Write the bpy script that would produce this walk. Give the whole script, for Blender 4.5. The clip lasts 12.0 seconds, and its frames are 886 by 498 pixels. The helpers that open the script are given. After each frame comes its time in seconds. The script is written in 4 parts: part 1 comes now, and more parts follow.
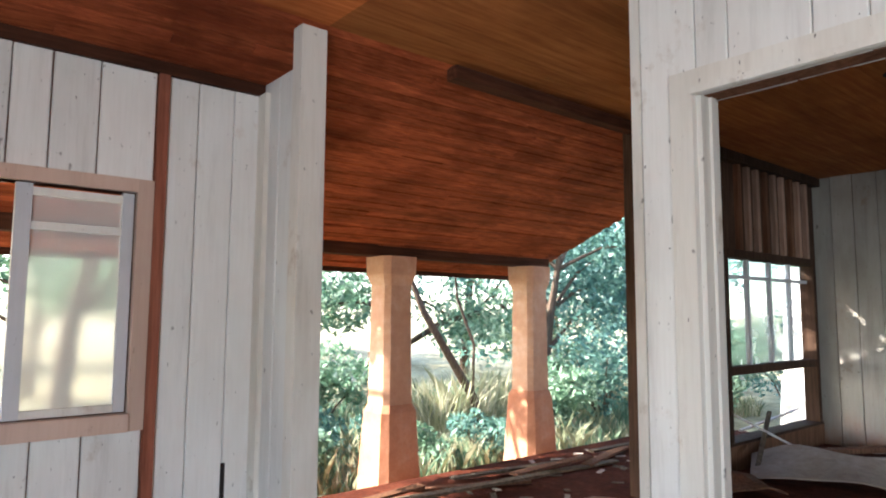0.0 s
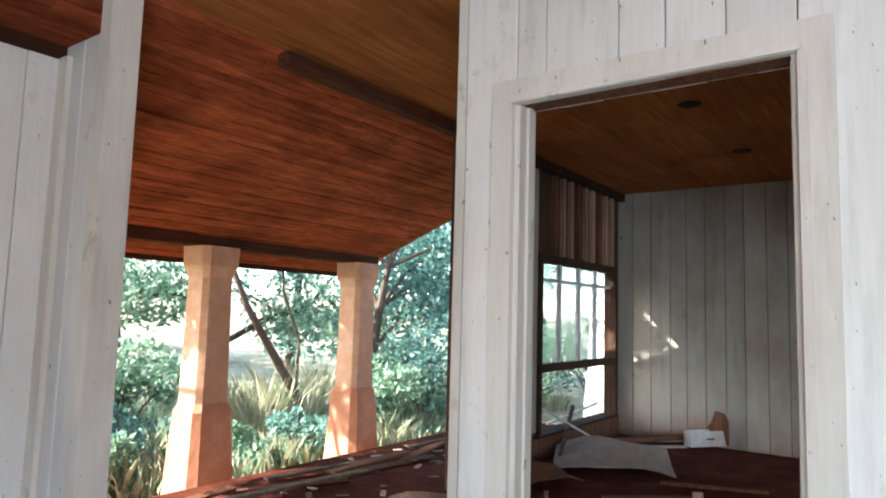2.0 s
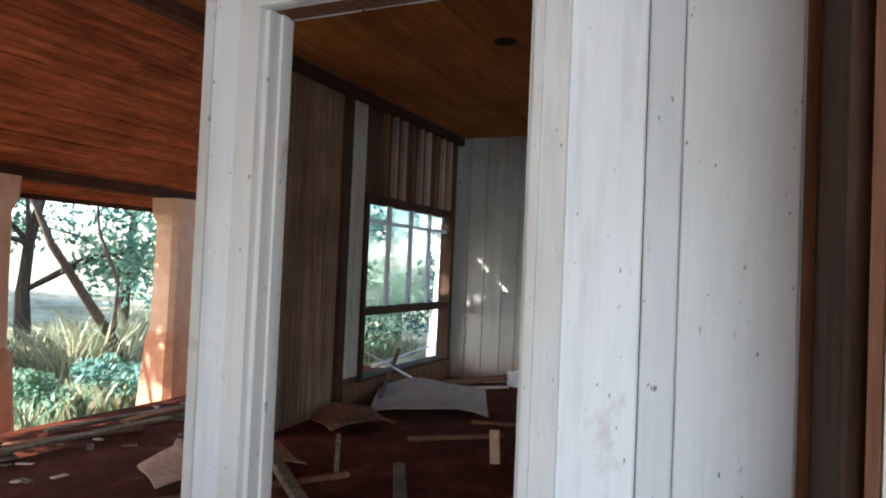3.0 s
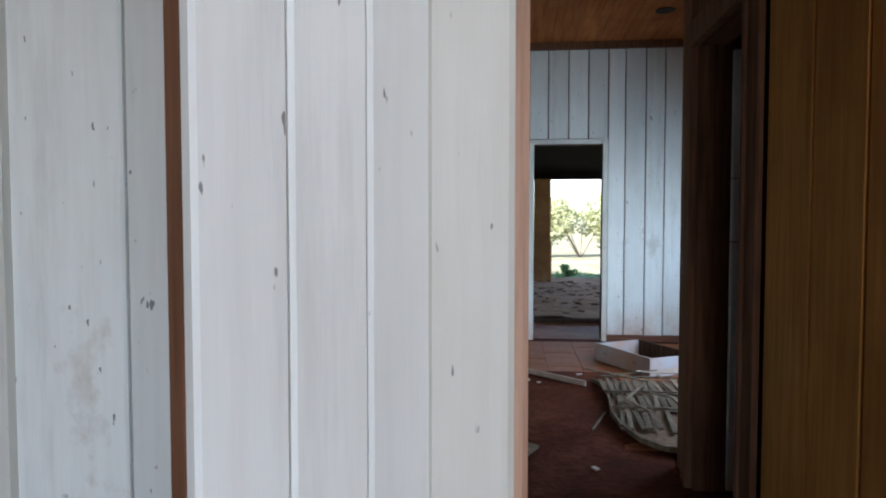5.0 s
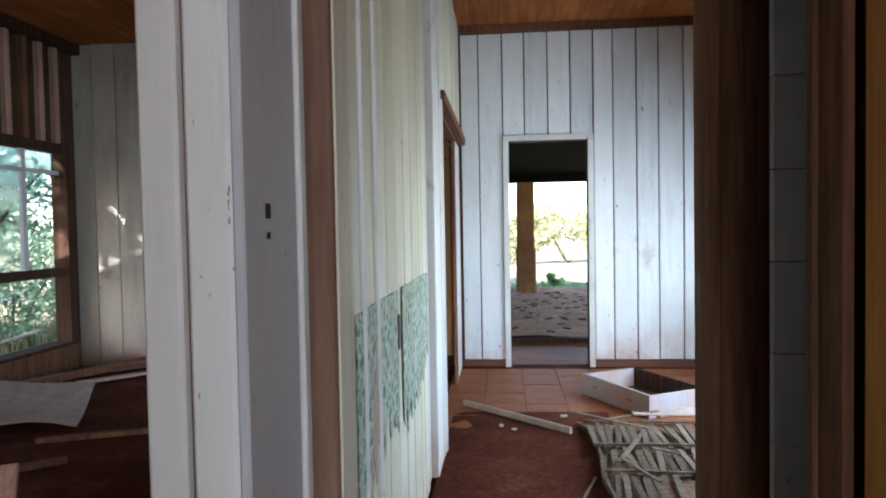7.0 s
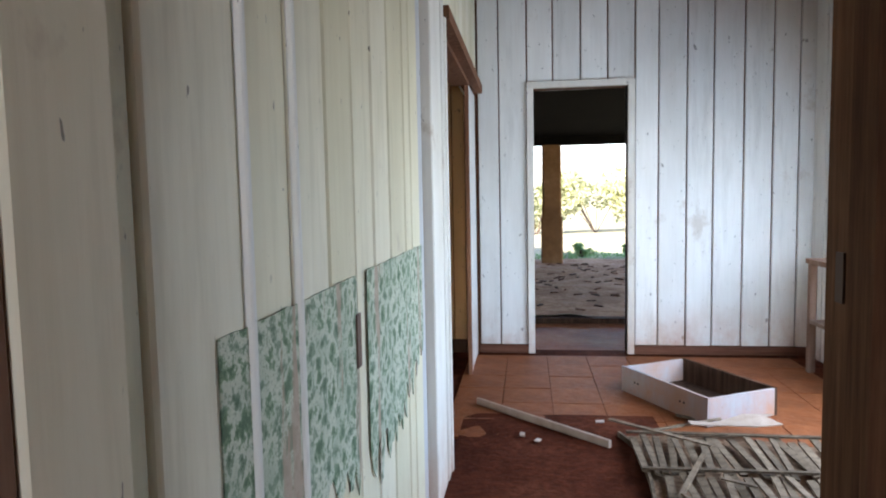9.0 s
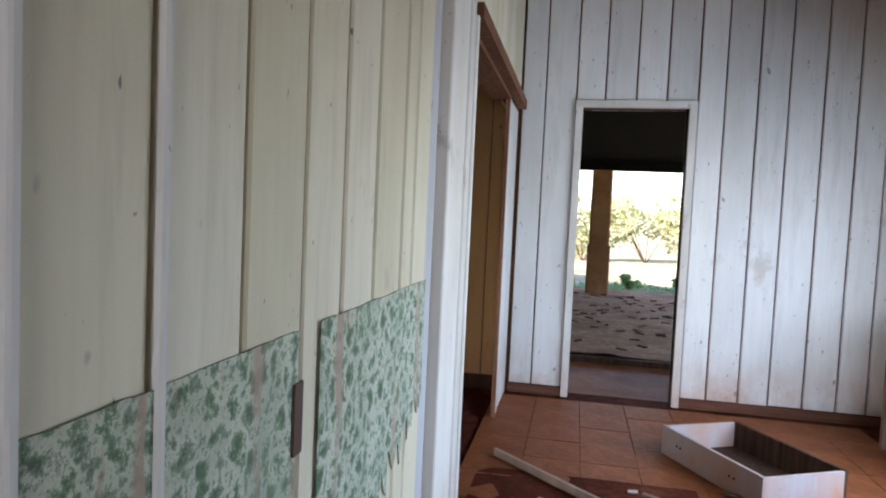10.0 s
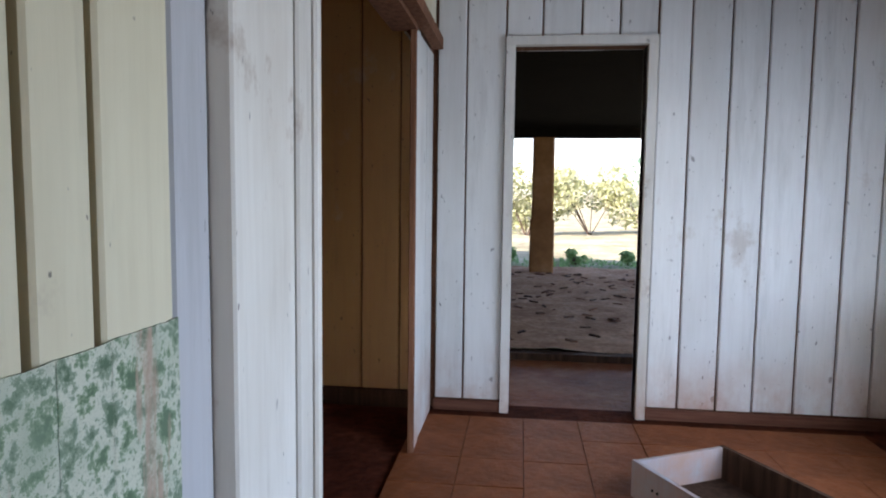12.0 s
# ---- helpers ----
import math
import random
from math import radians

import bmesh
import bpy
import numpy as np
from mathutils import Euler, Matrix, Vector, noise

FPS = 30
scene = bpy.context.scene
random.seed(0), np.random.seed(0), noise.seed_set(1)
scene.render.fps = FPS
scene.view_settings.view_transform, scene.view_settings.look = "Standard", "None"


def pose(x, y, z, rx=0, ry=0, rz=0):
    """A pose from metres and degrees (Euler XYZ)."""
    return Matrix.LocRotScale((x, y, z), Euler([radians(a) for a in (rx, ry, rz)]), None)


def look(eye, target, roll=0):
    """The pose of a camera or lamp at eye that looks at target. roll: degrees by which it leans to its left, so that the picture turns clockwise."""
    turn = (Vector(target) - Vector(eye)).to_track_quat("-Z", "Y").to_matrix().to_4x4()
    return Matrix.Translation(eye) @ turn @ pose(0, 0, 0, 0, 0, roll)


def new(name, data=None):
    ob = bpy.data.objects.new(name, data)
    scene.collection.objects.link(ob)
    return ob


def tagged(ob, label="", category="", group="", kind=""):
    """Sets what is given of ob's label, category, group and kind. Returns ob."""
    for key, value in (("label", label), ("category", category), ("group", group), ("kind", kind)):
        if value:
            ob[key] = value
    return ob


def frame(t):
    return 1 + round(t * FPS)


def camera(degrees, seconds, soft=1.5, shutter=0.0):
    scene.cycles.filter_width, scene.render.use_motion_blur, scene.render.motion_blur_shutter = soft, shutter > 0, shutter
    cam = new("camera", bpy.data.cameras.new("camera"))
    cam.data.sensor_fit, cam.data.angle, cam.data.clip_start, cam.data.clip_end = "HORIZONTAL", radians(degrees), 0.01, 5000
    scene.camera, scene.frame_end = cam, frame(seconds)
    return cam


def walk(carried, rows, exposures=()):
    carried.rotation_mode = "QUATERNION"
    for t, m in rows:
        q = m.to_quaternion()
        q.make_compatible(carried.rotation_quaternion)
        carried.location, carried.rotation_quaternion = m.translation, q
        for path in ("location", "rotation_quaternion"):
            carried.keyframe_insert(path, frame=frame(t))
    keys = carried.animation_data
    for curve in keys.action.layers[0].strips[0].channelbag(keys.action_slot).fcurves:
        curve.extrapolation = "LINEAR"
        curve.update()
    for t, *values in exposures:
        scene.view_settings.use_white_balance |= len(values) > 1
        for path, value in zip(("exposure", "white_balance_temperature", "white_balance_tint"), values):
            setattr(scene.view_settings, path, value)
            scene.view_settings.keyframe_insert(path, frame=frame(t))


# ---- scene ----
cam = camera(67.7, 12.0, soft=2.0)
PATH = [
    (0, (-0.025, -0.096, 1.472), (-1.556, 1.177, 1.665), 0.3),
    (0.5, (-0.106, -0.17, 1.472), (-1.682, 1.043, 1.685), 1.2),
    (1, (-0.126, -0.233, 1.462), (-1.662, 1.031, 1.669), 1.6),
    (1.5, (-0.096, -0.117, 1.461), (-1.462, 1.33, 1.659), 1.9),
    (2, (-0.006, -0.028, 1.464), (-1.175, 1.583, 1.658), 1.6),
    (2.3, (0.052, 0.088, 1.441), (-0.989, 1.791, 1.567), 1.0),
    (2.5, (0.125, 0.218, 1.423), (-0.88, 1.943, 1.532), 1.3),
    (2.7, (0.21, 0.331, 1.429), (-0.732, 2.094, 1.513), 1.9),
    (4.3, (0.576, 0.842, 1.309), (0.072, 2.775, 1.215), 1.1),
    (4.7, (0.671, 1.122, 1.29), (0.347, 3.089, 1.136), 1.0),
    (5, (0.749, 1.258, 1.251), (0.536, 3.245, 1.166), 0.0),
    (5.2, (0.808, 1.404, 1.252), (0.641, 3.396, 1.176), -0.6),
    (5.5, (0.853, 1.61, 1.265), (0.711, 3.6, 1.136), 1.0),
    (5.8, (0.906, 1.763, 1.269), (0.794, 3.758, 1.183), 3.9),
    (6, (0.883, 1.89, 1.272), (0.824, 3.889, 1.246), 2.8),
    (6.1, (0.916, 1.986, 1.274), (0.902, 3.985, 1.234), 1.1),
    (6.5, (0.889, 2.121, 1.288), (0.808, 4.119, 1.236), -0.2),
    (8.5, (0.912, 2.866, 1.243), (0.55, 4.828, 1.093), -0.7),
    (9, (0.904, 3.079, 1.237), (0.649, 5.057, 1.079), -1.1),
    (9.5, (0.954, 3.275, 1.288), (0.569, 5.238, 1.254), 0.3),
    (10, (0.961, 3.497, 1.269), (0.566, 5.454, 1.159), 2.6),
    (10.5, (0.909, 3.823, 1.272), (0.58, 5.794, 1.182), 3.3),
    (11, (0.922, 4.061, 1.24), (0.653, 6.038, 1.095), 1.2),
    (11.5, (0.987, 4.318, 1.262), (0.805, 6.306, 1.146), -0.0),
    (12, (1.005, 4.543, 1.248), (0.772, 6.522, 1.076), 0.7),
]
walk(cam, [(t, look(e, g, r)) for t, e, g, r in PATH],
     exposures=[(0, 2.75, 6150, 12), (2.0, 2.72, 6050, 11), (2.5, 2.5, 5950, 10), (2.7, 2.5, 5850, 10), (4.3, 2.2, 5700, 10), (5.0, 1.85, 5800, 10), (5.5, 1.4, 5800, 9), (6.0, 1.5, 6100, 10), (6.5, 2.6, 6000, 12), (8.3, 2.65, 6250, 16), (9.5, 2.4, 6300, 19), (10.5, 2.12, 6350, 22), (12, 1.88, 6250, 22)])

# ---- light ----
SUN_DIR = Vector((-0.62, -0.70, 0.62)).normalized()
world = bpy.data.worlds.new("sky")
scene.world = world
world.use_nodes = True
wn = world.node_tree.nodes
sky = wn.new("ShaderNodeTexSky")
sky.sky_type = "NISHITA"
sky.sun_disc = False
sky.sun_elevation = math.asin(SUN_DIR.z)
sky.sun_rotation = math.atan2(SUN_DIR.x, SUN_DIR.y)
wn["Background"].inputs["Strength"].default_value = 0.15
world.node_tree.links.new(sky.outputs[0], wn["Background"].inputs[0])
sun = new("sun", bpy.data.lights.new("sun", "SUN"))
sun.data.energy = 5.0
sun.data.angle = radians(0.5)
sun.data.color = (1.0, 0.94, 0.84)
sun.matrix_world = look(SUN_DIR * 30, (0, 0, 0))


def window_light(name, eye, target, w, h, power, color):
    """Sky light that enters by an opening."""
    ob = new(name, bpy.data.lights.new(name, "AREA"))
    ob.data.shape = "RECTANGLE"
    ob.data.size, ob.data.size_y, ob.data.energy, ob.data.color = w, h, power, color
    ob.matrix_world = look(eye, target)
    return ob


window_light("light_window_room_c", (3.05, 6.3, 1.15), (0.9, 7.6, -1.0), 2.2, 1.1, 19, (0.66, 0.84, 1.0))
window_light("light_entrance_hall", (1.9, -2.45, 1.15), (0.2, 2.4, 1.4), 3.4, 2.0, 35, (0.78, 0.90, 1.0))


# ---- materials ----
def nodes_of(name, rough=0.8, metal=0.0):
    m = bpy.data.materials.new(name)
    m.use_nodes = True
    nt = m.node_tree
    b = nt.nodes["Principled BSDF"]
    b.inputs["Roughness"].default_value = rough
    b.inputs["Metallic"].default_value = metal
    return m, nt, b


def dull(b):
    """Dust and rough wood kill nearly all gloss."""
    b.inputs["Specular IOR Level"].default_value = 0.06


def ramp(nt, src, stops):
    r = nt.nodes.new("ShaderNodeValToRGB")
    e = r.color_ramp.elements
    while len(e) < len(stops):
        e.new(0.5)
    for k, (p, c) in enumerate(stops):
        e[k].position = p
        e[k].color = (*c, 1)
    nt.links.new(src, r.inputs[0])
    return r.outputs[0]


def tex_noise(nt, scale, stretch=(1, 1, 1), detail=4, rough=0.6):
    tc = nt.nodes.new("ShaderNodeTexCoord")
    mp = nt.nodes.new("ShaderNodeMapping")
    mp.inputs["Scale"].default_value = stretch
    n = nt.nodes.new("ShaderNodeTexNoise")
    n.inputs["Scale"].default_value = scale
    n.inputs["Detail"].default_value = detail
    n.inputs["Roughness"].default_value = rough
    nt.links.new(tc.outputs["Object"], mp.inputs[0])
    nt.links.new(mp.outputs[0], n.inputs["Vector"])
    return n.outputs["Fac"]


def mix(nt, fac, a, b, kind="MIX"):
    m = nt.nodes.new("ShaderNodeMix")
    m.data_type = "RGBA"
    m.blend_type = kind
    for sock, v in ((m.inputs[0], fac), (m.inputs[6], a), (m.inputs[7], b)):
        if isinstance(v, (int, float)):
            sock.default_value = v
        elif isinstance(v, tuple):
            sock.default_value = (*v, 1)
        else:
            nt.links.new(v, sock)
    return m.outputs[2]


def bump(nt, b, h, strength, dist=0.01):
    n = nt.nodes.new("ShaderNodeBump")
    n.inputs["Strength"].default_value = strength
    n.inputs["Distance"].default_value = dist
    nt.links.new(h, n.inputs["Height"])
    nt.links.new(n.outputs[0], b.inputs["Normal"])


def piece_tone(nt, island, lo, hi):
    """A grey that differs from piece to piece."""
    if island:
        r = nt.nodes.new("ShaderNodeNewGeometry").outputs["Random Per Island"]
    else:
        r = nt.nodes.new("ShaderNodeObjectInfo").outputs["Random"]
    return ramp(nt, r, [(0, (lo, lo, lo)), (1, (hi, hi, hi))])


def painted(name, base, dirt, wear, island=False, amount=0.5, other=None):
    """Old paint on sawn boards: grain, grime in streaks, knots and chips down to the wood."""
    m, nt, b = nodes_of(name, 0.62)
    if other:
        pick = nt.nodes.new("ShaderNodeObjectInfo").outputs["Random"]
        base = mix(nt, ramp(nt, pick, [(0.35, (0, 0, 0)), (0.8, (1, 1, 1))]), base, other)
    grain = tex_noise(nt, 9, (6, 6, 0.35), 6)
    grime = tex_noise(nt, 1.7, (1, 1, 0.45), 5)
    spots = tex_noise(nt, 17, (1, 1, 0.7), 2, 0.4)
    blot = tex_noise(nt, 3.1, (1, 1, 0.8), 6, 0.7)
    c = mix(nt, ramp(nt, grain, [(0.42, (0, 0, 0)), (0.75, (0.22, 0.22, 0.22))]), base, dirt)
    c = mix(nt, ramp(nt, grime, [(0.42, (0, 0, 0)), (0.72, (amount, amount, amount))]), c, dirt)
    c = mix(nt, ramp(nt, blot, [(0.62, (0, 0, 0)), (0.72, (amount, amount, amount))]), c, wear)
    streak = tex_noise(nt, 5.5, (1.6, 1.6, 0.16), 6, 0.7)
    c = mix(nt, ramp(nt, streak, [(0.54, (0, 0, 0)), (0.72, (0.3, 0.3, 0.3))]), c, tuple(v * 0.55 for v in dirt))
    c = mix(nt, ramp(nt, spots, [(0.75, (0, 0, 0)), (0.79, (0.6, 0.6, 0.6))]), c, (0.06, 0.045, 0.035))
    nicks = tex_noise(nt, 42, (1.6, 1.6, 0.6), 2, 0.5)
    c = mix(nt, ramp(nt, nicks, [(0.728, (0, 0, 0)), (0.755, (0.75, 0.75, 0.75))]), c, (0.05, 0.04, 0.035))
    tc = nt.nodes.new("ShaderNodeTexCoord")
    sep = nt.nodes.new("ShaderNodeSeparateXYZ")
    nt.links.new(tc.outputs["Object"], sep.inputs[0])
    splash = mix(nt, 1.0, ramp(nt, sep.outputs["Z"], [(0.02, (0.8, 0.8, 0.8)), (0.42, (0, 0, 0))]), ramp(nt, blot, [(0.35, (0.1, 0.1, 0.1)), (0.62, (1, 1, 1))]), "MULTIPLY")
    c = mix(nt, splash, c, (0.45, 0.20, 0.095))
    c = mix(nt, 1.0, c, piece_tone(nt, island, 0.86, 1.05), "MULTIPLY")
    nt.links.new(c, b.inputs["Base Color"])
    bump(nt, b, grain, 0.25, 0.004)
    return m


def timber(name, dark, light, stretch=(7, 7, 0.4), scale=5, rough=0.75, island=False, lo=0.7, hi=1.2, relief=0.35, stain=0.5):
    m, nt, b = nodes_of(name, rough)
    if rough > 0.7:
        dull(b)
    g = tex_noise(nt, scale, stretch, 7, 0.65)
    s = tex_noise(nt, 1.3, (1, 1, 1), 4)
    c = ramp(nt, g, [(0.3, dark), (0.7, light)])
    c = mix(nt, ramp(nt, s, [(0.45, (0, 0, 0)), (0.75, (stain, stain, stain))]), c, tuple(v * 0.45 for v in dark))
    if stain > 0.6:
        blot = tex_noise(nt, 2.4, (2.2, 0.7, 2.2), 7, 0.75)
        c = mix(nt, ramp(nt, blot, [(0.47, (0, 0, 0)), (0.62, (stain, stain, stain))]), c, dark)
        c = mix(nt, ramp(nt, blot, [(0.30, (0.5, 0.5, 0.5)), (0.40, (0, 0, 0))]), c, light)
    c = mix(nt, 1.0, c, piece_tone(nt, island, lo, hi), "MULTIPLY")
    nt.links.new(c, b.inputs["Base Color"])
    bump(nt, b, g, relief, 0.006 if relief < 0.5 else 0.02)
    return m


def earth(name, a, bb, cc, scale=3.0, rough=0.95, speck=0.55):
    m, nt, b = nodes_of(name, rough)
    if rough > 0.75:
        dull(b)
    g = tex_noise(nt, scale, (1, 1, 1), 8, 0.7)
    f = tex_noise(nt, scale * 9, (1, 1, 1), 4, 0.7)
    c = ramp(nt, g, [(0.3, a), (0.52, bb), (0.72, cc)])
    c = mix(nt, ramp(nt, f, [(0.35, (speck, speck, speck)), (0.65, (0, 0, 0))]), c, tuple(v * 0.5 for v in a))
    nt.links.new(c, b.inputs["Base Color"])
    bump(nt, b, f, 0.5, 0.02)
    return m


def leafy(name, a, b2, c2):
    m, nt, b = nodes_of(name, 0.55)
    r = nt.nodes.new("ShaderNodeNewGeometry").outputs["Random Per Island"]
    c = ramp(nt, r, [(0, a), (0.6, b2), (1, c2)])
    nt.links.new(c, b.inputs["Base Color"])
    tr = nt.nodes.new("ShaderNodeBsdfTranslucent")
    nt.links.new(c, tr.inputs[0])
    mx = nt.nodes.new("ShaderNodeMixShader")
    mx.inputs[0].default_value = 0.4
    nt.links.new(b.outputs[0], mx.inputs[1])
    nt.links.new(tr.outputs[0], mx.inputs[2])
    nt.links.new(mx.outputs[0], nt.nodes["Material Output"].inputs[0])
    return m


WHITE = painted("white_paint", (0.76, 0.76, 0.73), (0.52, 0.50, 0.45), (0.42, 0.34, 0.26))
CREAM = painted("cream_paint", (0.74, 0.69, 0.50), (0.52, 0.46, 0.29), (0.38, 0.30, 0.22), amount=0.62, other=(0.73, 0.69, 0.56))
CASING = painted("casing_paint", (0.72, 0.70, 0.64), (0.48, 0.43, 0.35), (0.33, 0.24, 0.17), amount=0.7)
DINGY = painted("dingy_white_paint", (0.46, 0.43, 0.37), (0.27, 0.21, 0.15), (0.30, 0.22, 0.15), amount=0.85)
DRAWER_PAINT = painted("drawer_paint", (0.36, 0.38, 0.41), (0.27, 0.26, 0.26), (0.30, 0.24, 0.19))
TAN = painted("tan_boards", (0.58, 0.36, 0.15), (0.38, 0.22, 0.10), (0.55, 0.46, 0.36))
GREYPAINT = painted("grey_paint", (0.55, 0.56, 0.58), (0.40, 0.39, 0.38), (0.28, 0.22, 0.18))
OCHRE = timber("ochre_board", (0.34, 0.14, 0.035), (0.52, 0.26, 0.075))
BROWN = timber("brown_wood", (0.09, 0.04, 0.022), (0.24, 0.115, 0.065))
BEAM = timber("beam_wood", (0.045, 0.018, 0.011), (0.13, 0.05, 0.028), (7, 0.4, 7))
DARK = timber("dark_wood", (0.035, 0.02, 0.013), (0.10, 0.055, 0.035))
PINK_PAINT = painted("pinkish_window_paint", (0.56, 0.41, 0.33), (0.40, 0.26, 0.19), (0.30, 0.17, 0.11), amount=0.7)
REDWOOD = timber("reddish_wood", (0.15, 0.05, 0.03), (0.32, 0.12, 0.075))
POST = timber("bare_brown_post", (0.17, 0.09, 0.06), (0.33, 0.20, 0.14))
PINK = timber("pinkish_wood", (0.30, 0.17, 0.11), (0.52, 0.34, 0.25))
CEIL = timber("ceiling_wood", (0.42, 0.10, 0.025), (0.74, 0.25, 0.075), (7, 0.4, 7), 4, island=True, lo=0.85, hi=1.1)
SLOPE = timber("veranda_ceiling_wood", (0.22, 0.046, 0.018), (0.62, 0.16, 0.06), (9, 0.8, 9), 6, island=True, lo=0.72, hi=1.2, relief=0.9, stain=0.8)
SLAT = timber("grey_slat", (0.07, 0.048, 0.032), (0.24, 0.175, 0.12), (4, 4, 4), 6)
PLY = timber("pale_plywood", (0.36, 0.26, 0.20), (0.52, 0.40, 0.32), (3, 3, 3), 4)
SOIL = earth("red_soil", (0.046, 0.011, 0.005), (0.098, 0.025, 0.012), (0.17, 0.055, 0.028), 2.6)
TILE = earth("red_tile", (0.16, 0.045, 0.014), (0.26, 0.083, 0.03), (0.38, 0.165, 0.075), 2.2, 0.55, 0.25)
TILE.node_tree.nodes["Principled BSDF"].inputs["Specular IOR Level"].default_value = 0.12
# Brown plaster, darkened to carry the shade on the backlit post.
COLUMN_BROWN = earth("backlit_brown_plaster", (0.16, 0.075, 0.03), (0.24, 0.12, 0.05), (0.32, 0.18, 0.09), 1.6, 0.85, 0.15)
DUST = earth("pale_dirt", (0.30, 0.15, 0.08), (0.54, 0.31, 0.18), (0.66, 0.44, 0.29), 2.2)
GROUND = earth("dry_grass_ground", (0.19, 0.16, 0.09), (0.40, 0.36, 0.23), (0.54, 0.49, 0.35), 0.8)
PLASTER = earth("column_plaster", (0.50, 0.25, 0.15), (0.62, 0.36, 0.23), (0.74, 0.52, 0.40), 1.6, 0.85, 0.12)
LEAF = leafy("leaf_green", (0.09, 0.17, 0.10), (0.20, 0.33, 0.21), (0.42, 0.52, 0.37))
LEAF_B = leafy("leaf_blue_green", (0.06, 0.14, 0.12), (0.14, 0.28, 0.22), (0.30, 0.46, 0.36))
GRASS = leafy("dry_grass", (0.20, 0.24, 0.13), (0.42, 0.40, 0.25), (0.60, 0.55, 0.40))
LEAF_BRIGHT = leafy("leaf_bright_green", (0.16, 0.30, 0.10), (0.26, 0.42, 0.16), (0.40, 0.52, 0.25))
# The glare of full sun on the shrubs is put into this pale colour.
LEAF_SUNLIT = leafy("leaf_sunlit_pale", (0.30, 0.32, 0.14), (0.46, 0.46, 0.25), (0.58, 0.56, 0.36))
COLUMN_RED = earth("red_stained_plaster", (0.44, 0.17, 0.09), (0.55, 0.25, 0.145), (0.66, 0.40, 0.28), 1.4, 0.85, 0.2)
WEATHER = timber("weathered_boards", (0.12, 0.058, 0.032), (0.34, 0.22, 0.14), (9, 9, 0.25), 4)
# Near black puts the porch roof's deep shade into the wood colour.
SHADED_WOOD = timber("shade_blackened_wood", (0.006, 0.005, 0.004), (0.018, 0.014, 0.010), rough=1.0)
# The hall's ceiling wood, darkened: the rooms' dimness is put into its colour.
CEIL_DIM = timber("dimmed_ceiling_wood", (0.25, 0.078, 0.024), (0.45, 0.17, 0.055), (7, 0.4, 7), 4, island=True, lo=0.85, hi=1.1)
BASEB = timber("dusty_baseboard_wood", (0.08, 0.03, 0.018), (0.18, 0.08, 0.05), (0.4, 7, 7))
BARK = timber("bark", (0.05, 0.035, 0.025), (0.16, 0.11, 0.08))
METAL = nodes_of("rusty_metal", 0.6, 0.6)[0]
METAL.node_tree.nodes["Principled BSDF"].inputs["Base Color"].default_value = (0.10, 0.06, 0.045, 1)
BLACK = nodes_of("dark_hole", 0.95)[0]
BLACK.node_tree.nodes["Principled BSDF"].inputs["Base Color"].default_value = (0.012, 0.010, 0.009, 1)


def make_glass():
    m, nt, b = nodes_of("dusty_glass", 0.15)
    b.inputs["Base Color"].default_value = (0.85, 0.93, 0.95, 1)
    b.inputs["Transmission Weight"].default_value = 1.0
    b.inputs["IOR"].default_value = 1.1
    g = tex_noise(nt, 3, (1, 1, 1), 5)
    nt.links.new(ramp(nt, g, [(0.4, (0.04, 0.04, 0.04)), (0.7, (0.35, 0.35, 0.35))]), b.inputs["Roughness"])
    return m


GLASS = make_glass()
FILM = nodes_of("dirty_white_glass", 0.35)[0]
FILM.node_tree.nodes["Principled BSDF"].inputs["Base Color"].default_value = (0.86, 0.84, 0.80, 1)
FILM.node_tree.nodes["Principled BSDF"].inputs["Transmission Weight"].default_value = 0.75
FILM.node_tree.nodes["Principled BSDF"].inputs["IOR"].default_value = 1.05


def make_wallpaper():
    """Green floral print on pale paper, worn through in places."""
    m, nt, b = nodes_of("floral_wallpaper", 0.8)
    tc = nt.nodes.new("ShaderNodeTexCoord")
    mp = nt.nodes.new("ShaderNodeMapping")
    mp.inputs["Scale"].default_value = (0, 13, 13)
    nt.links.new(tc.outputs["Object"], mp.inputs[0])
    v = nt.nodes.new("ShaderNodeTexVoronoi")
    v.inputs["Scale"].default_value = 1
    v.inputs["Randomness"].default_value = 0.3
    nt.links.new(mp.outputs[0], v.inputs["Vector"])
    n = tex_noise(nt, 30, (1, 1, 1), 6, 0.8)
    big = tex_noise(nt, 7, (1, 1, 1), 3, 0.6)
    w = tex_noise(nt, 8, (1, 1, 0.13), 5, 0.65)
    pat = mix(nt, 0.68, v.outputs["Distance"], n)
    green, deep, pale, grey = (0.17, 0.26, 0.15), (0.08, 0.14, 0.08), (0.54, 0.57, 0.46), (0.24, 0.31, 0.22)
    c = ramp(nt, pat, [(0.36, deep), (0.42, green), (0.455, pale), (0.50, pale), (0.53, grey), (0.60, deep)])
    c = mix(nt, ramp(nt, big, [(0.45, (0, 0, 0)), (0.7, (0.55, 0.55, 0.55))]), c, (0.20, 0.28, 0.19))
    c = mix(nt, ramp(nt, w, [(0.57, (0, 0, 0)), (0.62, (0.85, 0.85, 0.85))]), c, (0.40, 0.29, 0.22))
    nt.links.new(c, b.inputs["Base Color"])
    return m


PAPER = make_wallpaper()


# ---- geometry helpers ----
def mesh_of(name, verts, faces, mat):
    me = bpy.data.meshes.new(name)
    me.from_pydata([tuple(v) for v in verts], [], faces)
    me.materials.append(mat)
    me.update()
    return me


